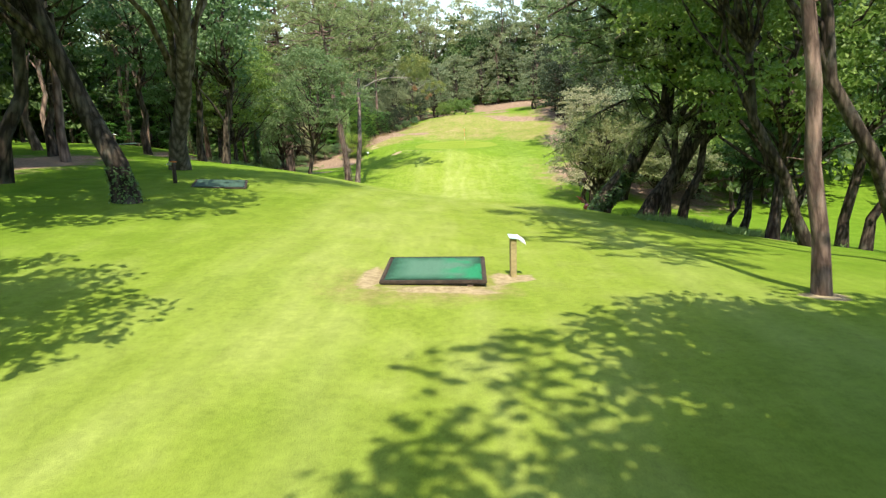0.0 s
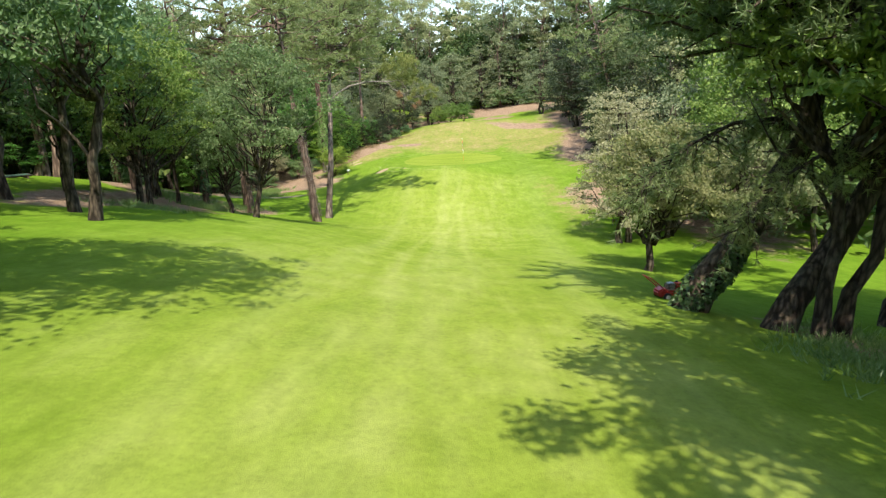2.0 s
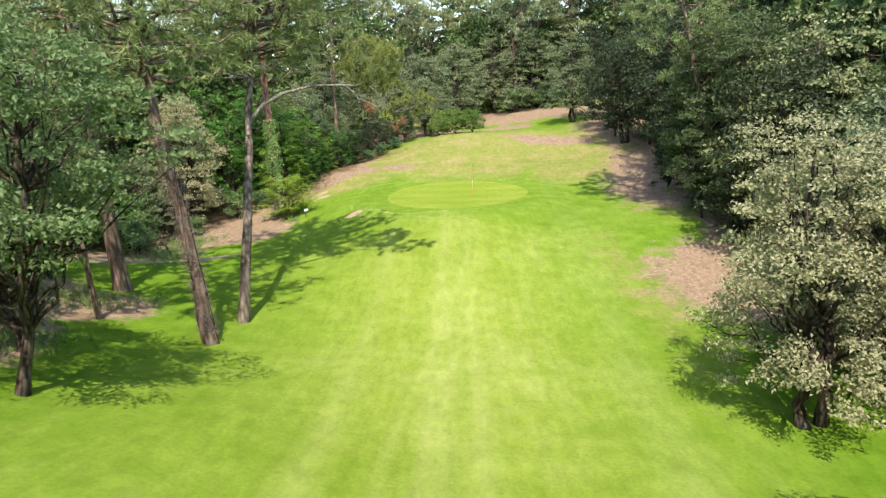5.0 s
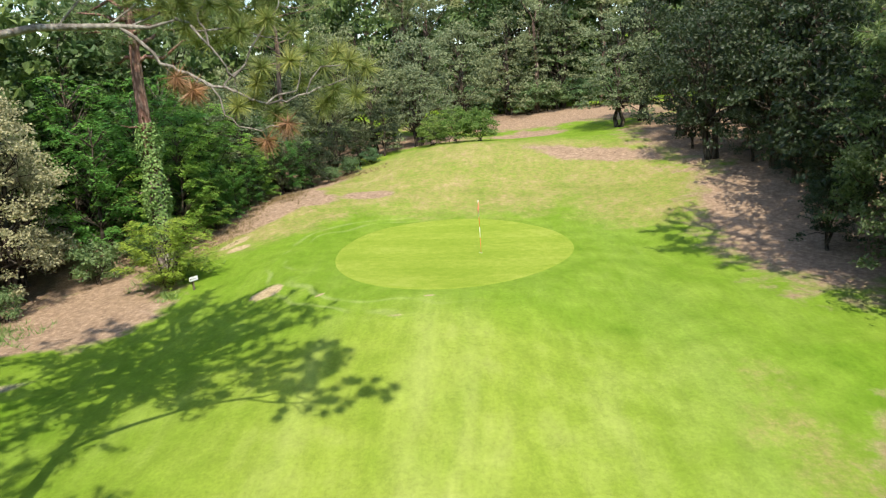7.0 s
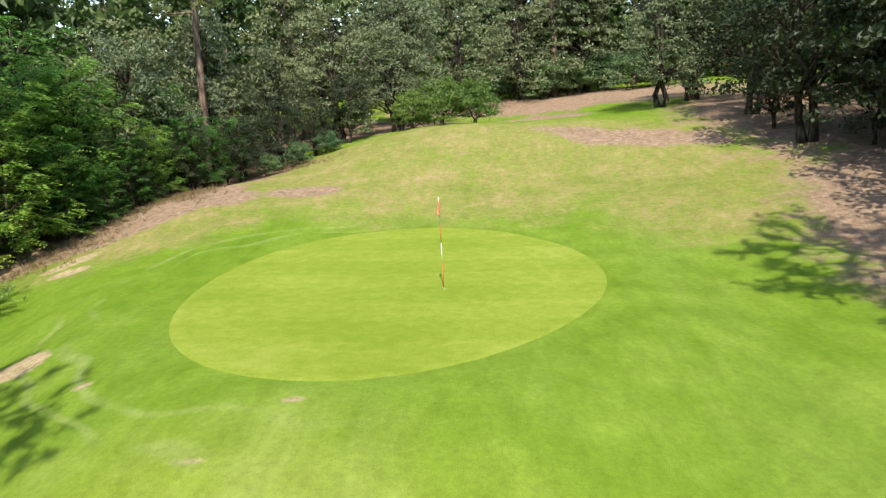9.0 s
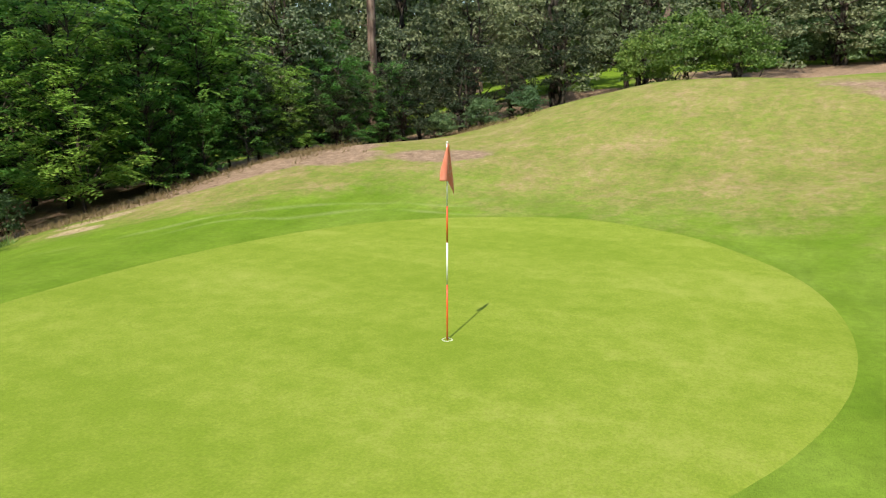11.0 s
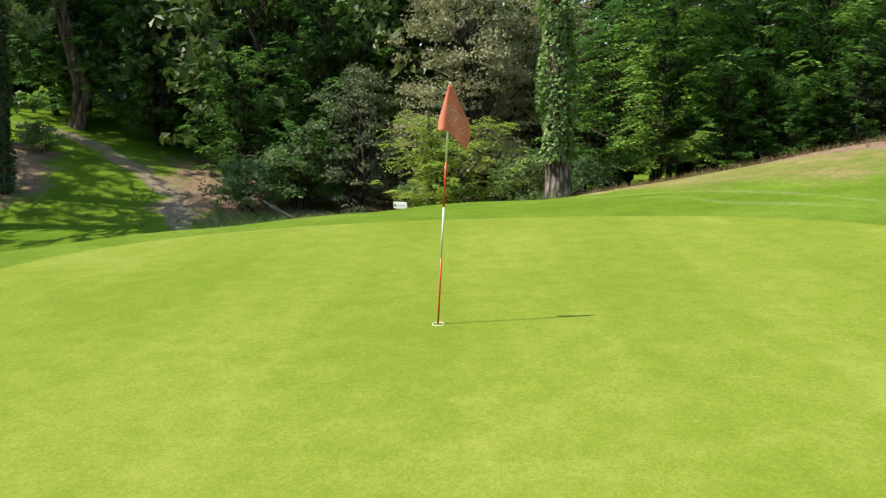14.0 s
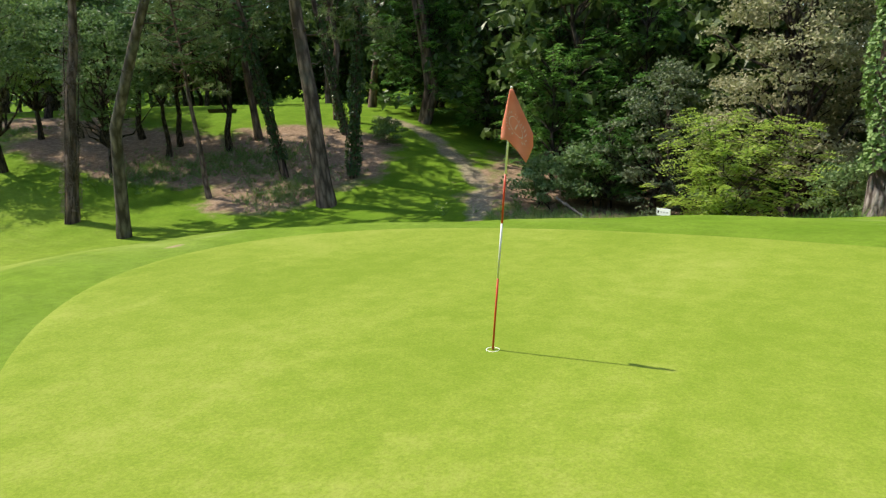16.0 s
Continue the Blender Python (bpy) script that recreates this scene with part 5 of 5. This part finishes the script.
tee_post(1.62, 10.15, "white tilted plate", 10, 0.62, "square wooden post with a white plate beside the tee mat", plain("dull_white_paint", (0.58, 0.59, 0.58), 0.5), plain("teal_paint", (0.42, 0.58, 0.55), 0.4, 0.4, 0.2), POST_WOOD)
ORANGE = plain("orange_paint", (0.62, 0.20, 0.05), 0.5, 0.3, 0.2)
tee_post(-7.8, 20.65, "orange tilted plate", 150, 0.62, "dark wooden post with an orange and a white plate", WHITE, ORANGE, DARK_TIMBER)
tee_post(-24.0, 51.0, "white tilted plate", 60, 0.75, "wooden post beside the tee mat on the next lawn", WHITE, WHITE, TIMBER)

# the small sign beside the green
sign = thing("sign", "small white sign on a short wooden post at the green's edge", "sign")
sign.matrix_basis = pose(-8.84, 80.13, ground_at(-8.84, 80.13), 0, 0, 62) @ Matrix.Scale(0.88, 4)
part("post", block(0.07, 0.07, 0.75, (0, 0.02, 0.22), 0.006), TIMBER, sign)
board = part("board", block(0.46, 0.025, 0.19, (0, -0.03, 0.52), 0.006), WHITE, sign)
part("arrow", block(0.05, 0.004, 0.07, (-0.17, -0.044, 0.52), 0), RUBBER, board)
for k in range(3):
    part("marking", block(0.07, 0.004, 0.03, (-0.07 + 0.1 * k, -0.044, 0.52), 0), plain("sign_grey", (0.5, 0.5, 0.5), 0.6), board)


# ---- the mower ----
def mower():
    root = thing("lawn_mower", "red petrol lawn mower parked beside the ivied pine", "lawn mower")
    root.matrix_basis = pose(7.35, 31.9, ground_at(7.35, 31.9), 0, 0, 15) @ Matrix.Scale(0.84, 4)
    red, steel = plain("mower_red", (0.48, 0.045, 0.03), 0.35, 0.5, 0.2), plain("engine_grey", (0.45, 0.45, 0.43), 0.4, 0.5, 0.3, 30, 0.3)
    part("deck", block(0.78, 0.56, 0.20, (0.05, 0, 0.24), 0.05), red, root)
    part("chute", block(0.34, 0.44, 0.28, (-0.36, 0, 0.30), 0.06, pose(0, 0, 0, 0, -22, 0)), red, root)
    hood = part("hood", block(0.34, 0.36, 0.22, (0.30, 0, 0.44), 0.07), red, root)
    part("cap", rod(0.045, 0.04, 0.05, (0.30, 0.05, 0.55)), RUBBER, hood)
    engine = part("engine", block(0.28, 0.30, 0.24, (0.02, 0, 0.46), 0.04), steel, root, "pale grey engine")
    for k in range(4):
        part("fin", block(0.30, 0.32, 0.012, (0.02, 0, 0.40 + 0.045 * k), 0.003), RUBBER, engine)
    for y in (-0.25, 0.25):
        b = Build()
        b.tube([(-0.2, y, 0.28), (-0.45, y, 0.52), (-0.85, y * 0.95, 0.86), (-0.92, y * 0.9, 0.90)], [0.02] * 4, 8)
        child("handle_bar", b.mesh("handle_bar", red), root)
    b = Build()
    b.tube([(-0.92, -0.235, 0.90), (-0.945, 0, 0.91), (-0.92, 0.235, 0.90)], [0.02] * 3, 8)
    child("grip", b.mesh("grip", red), root)
    for x, y, r in [(0.36, -0.31, 0.12), (0.36, 0.31, 0.12), (-0.25, -0.31, 0.15), (-0.25, 0.31, 0.15)]:
        wheel = part("wheel", rod(r, r, 0.07, (x, y - 0.035, r), 20, pose(0, 0, 0, -90, 0, 0)), RUBBER, root)
        part("hub", rod(r * 0.55, r * 0.5, 0.08, (x, y - 0.04, r), 16, pose(0, 0, 0, -90, 0, 0)), steel, wheel)
    return root


mower()


# ---- undergrowth ----
def tufts(name, label, n, area, seed, length, width, material, lean=0.35):
    """Blades in small tufts on the land within soft ellipses of the plan."""
    rng = np.random.default_rng(seed)
    b = Build()
    root = thing(name, label, "grass", kind="stuff")
    vs = []
    for cx, cy, rx, ry in area:
        share = max(1, int(n * rx * ry / sum(a[2] * a[3] for a in area)))
        p = rng.normal(size=(share, 2)) * 0.55
        px, py = cx + p[:, 0] * rx, cy + p[:, 1] * ry
        pz = np.array([ground_at(a, c) for a, c in zip(px, py)])
        for k in range(7):
            o = np.stack([px, py, pz - 0.02], 1) + rng.normal(size=(share, 3)) * (0.06, 0.06, 0)
            d = unit(rng.normal(size=(share, 3)) * (lean, lean, 0.05) + (0, 0, 1))
            s = unit(np.cross(d, rng.normal(size=(share, 3)))) * width
            h = length * rng.uniform(0.5, 1.3, (share, 1))
            vs.append(np.stack([o - s, o + s, o + d * h], 1).reshape(-1, 3))
    v = np.concatenate(vs)
    child("blades", mesh("blades", v, np.arange(len(v)).reshape(-1, 3), material, False), root)
    return root


STRAW = leaf_material("straw", (0.20, 0.13, 0.05), (0.36, 0.26, 0.12), 0.3, 0.8)
tufts("dry_grass", "tall dry straw grass along the wood's edge", 850, [(-9.9, 87.6, 1.1, 2.2), (-9.4, 90.0, 0.8, 1.8), (-8.4, 92.6, 1.2, 1.2), (-10.6, 86, 1.0, 1.2), (-8.4, 92.6, 1.5, 1.6), (-5, 98.3, 1.8, 0.8)], 4, 0.22, 0.010, STRAW, 0.9)
tufts("weeds", "green weeds and seedlings at the wood's foot", 2400, [(-10.6, 82.6, 1.2, 1.4), (-15.8, 74.2, 1.6, 2.2), (-15.8, 77.4, 1.6, 1.8), (-9.6, 79.6, 0.5, 0.5), (-15, 62.5, 2.4, 1.6), (-17.5, 59.5, 2.0, 1.6), (-16, 57, 2.2, 1.6), (-13.5, 55, 2.0, 2.0), (-13, 43.5, 2.2, 1.0), (9, 24.5, 1.2, 3), (12, 27, 2, 3)], 6, 0.34, 0.016, IVY_LEAF, 0.7)
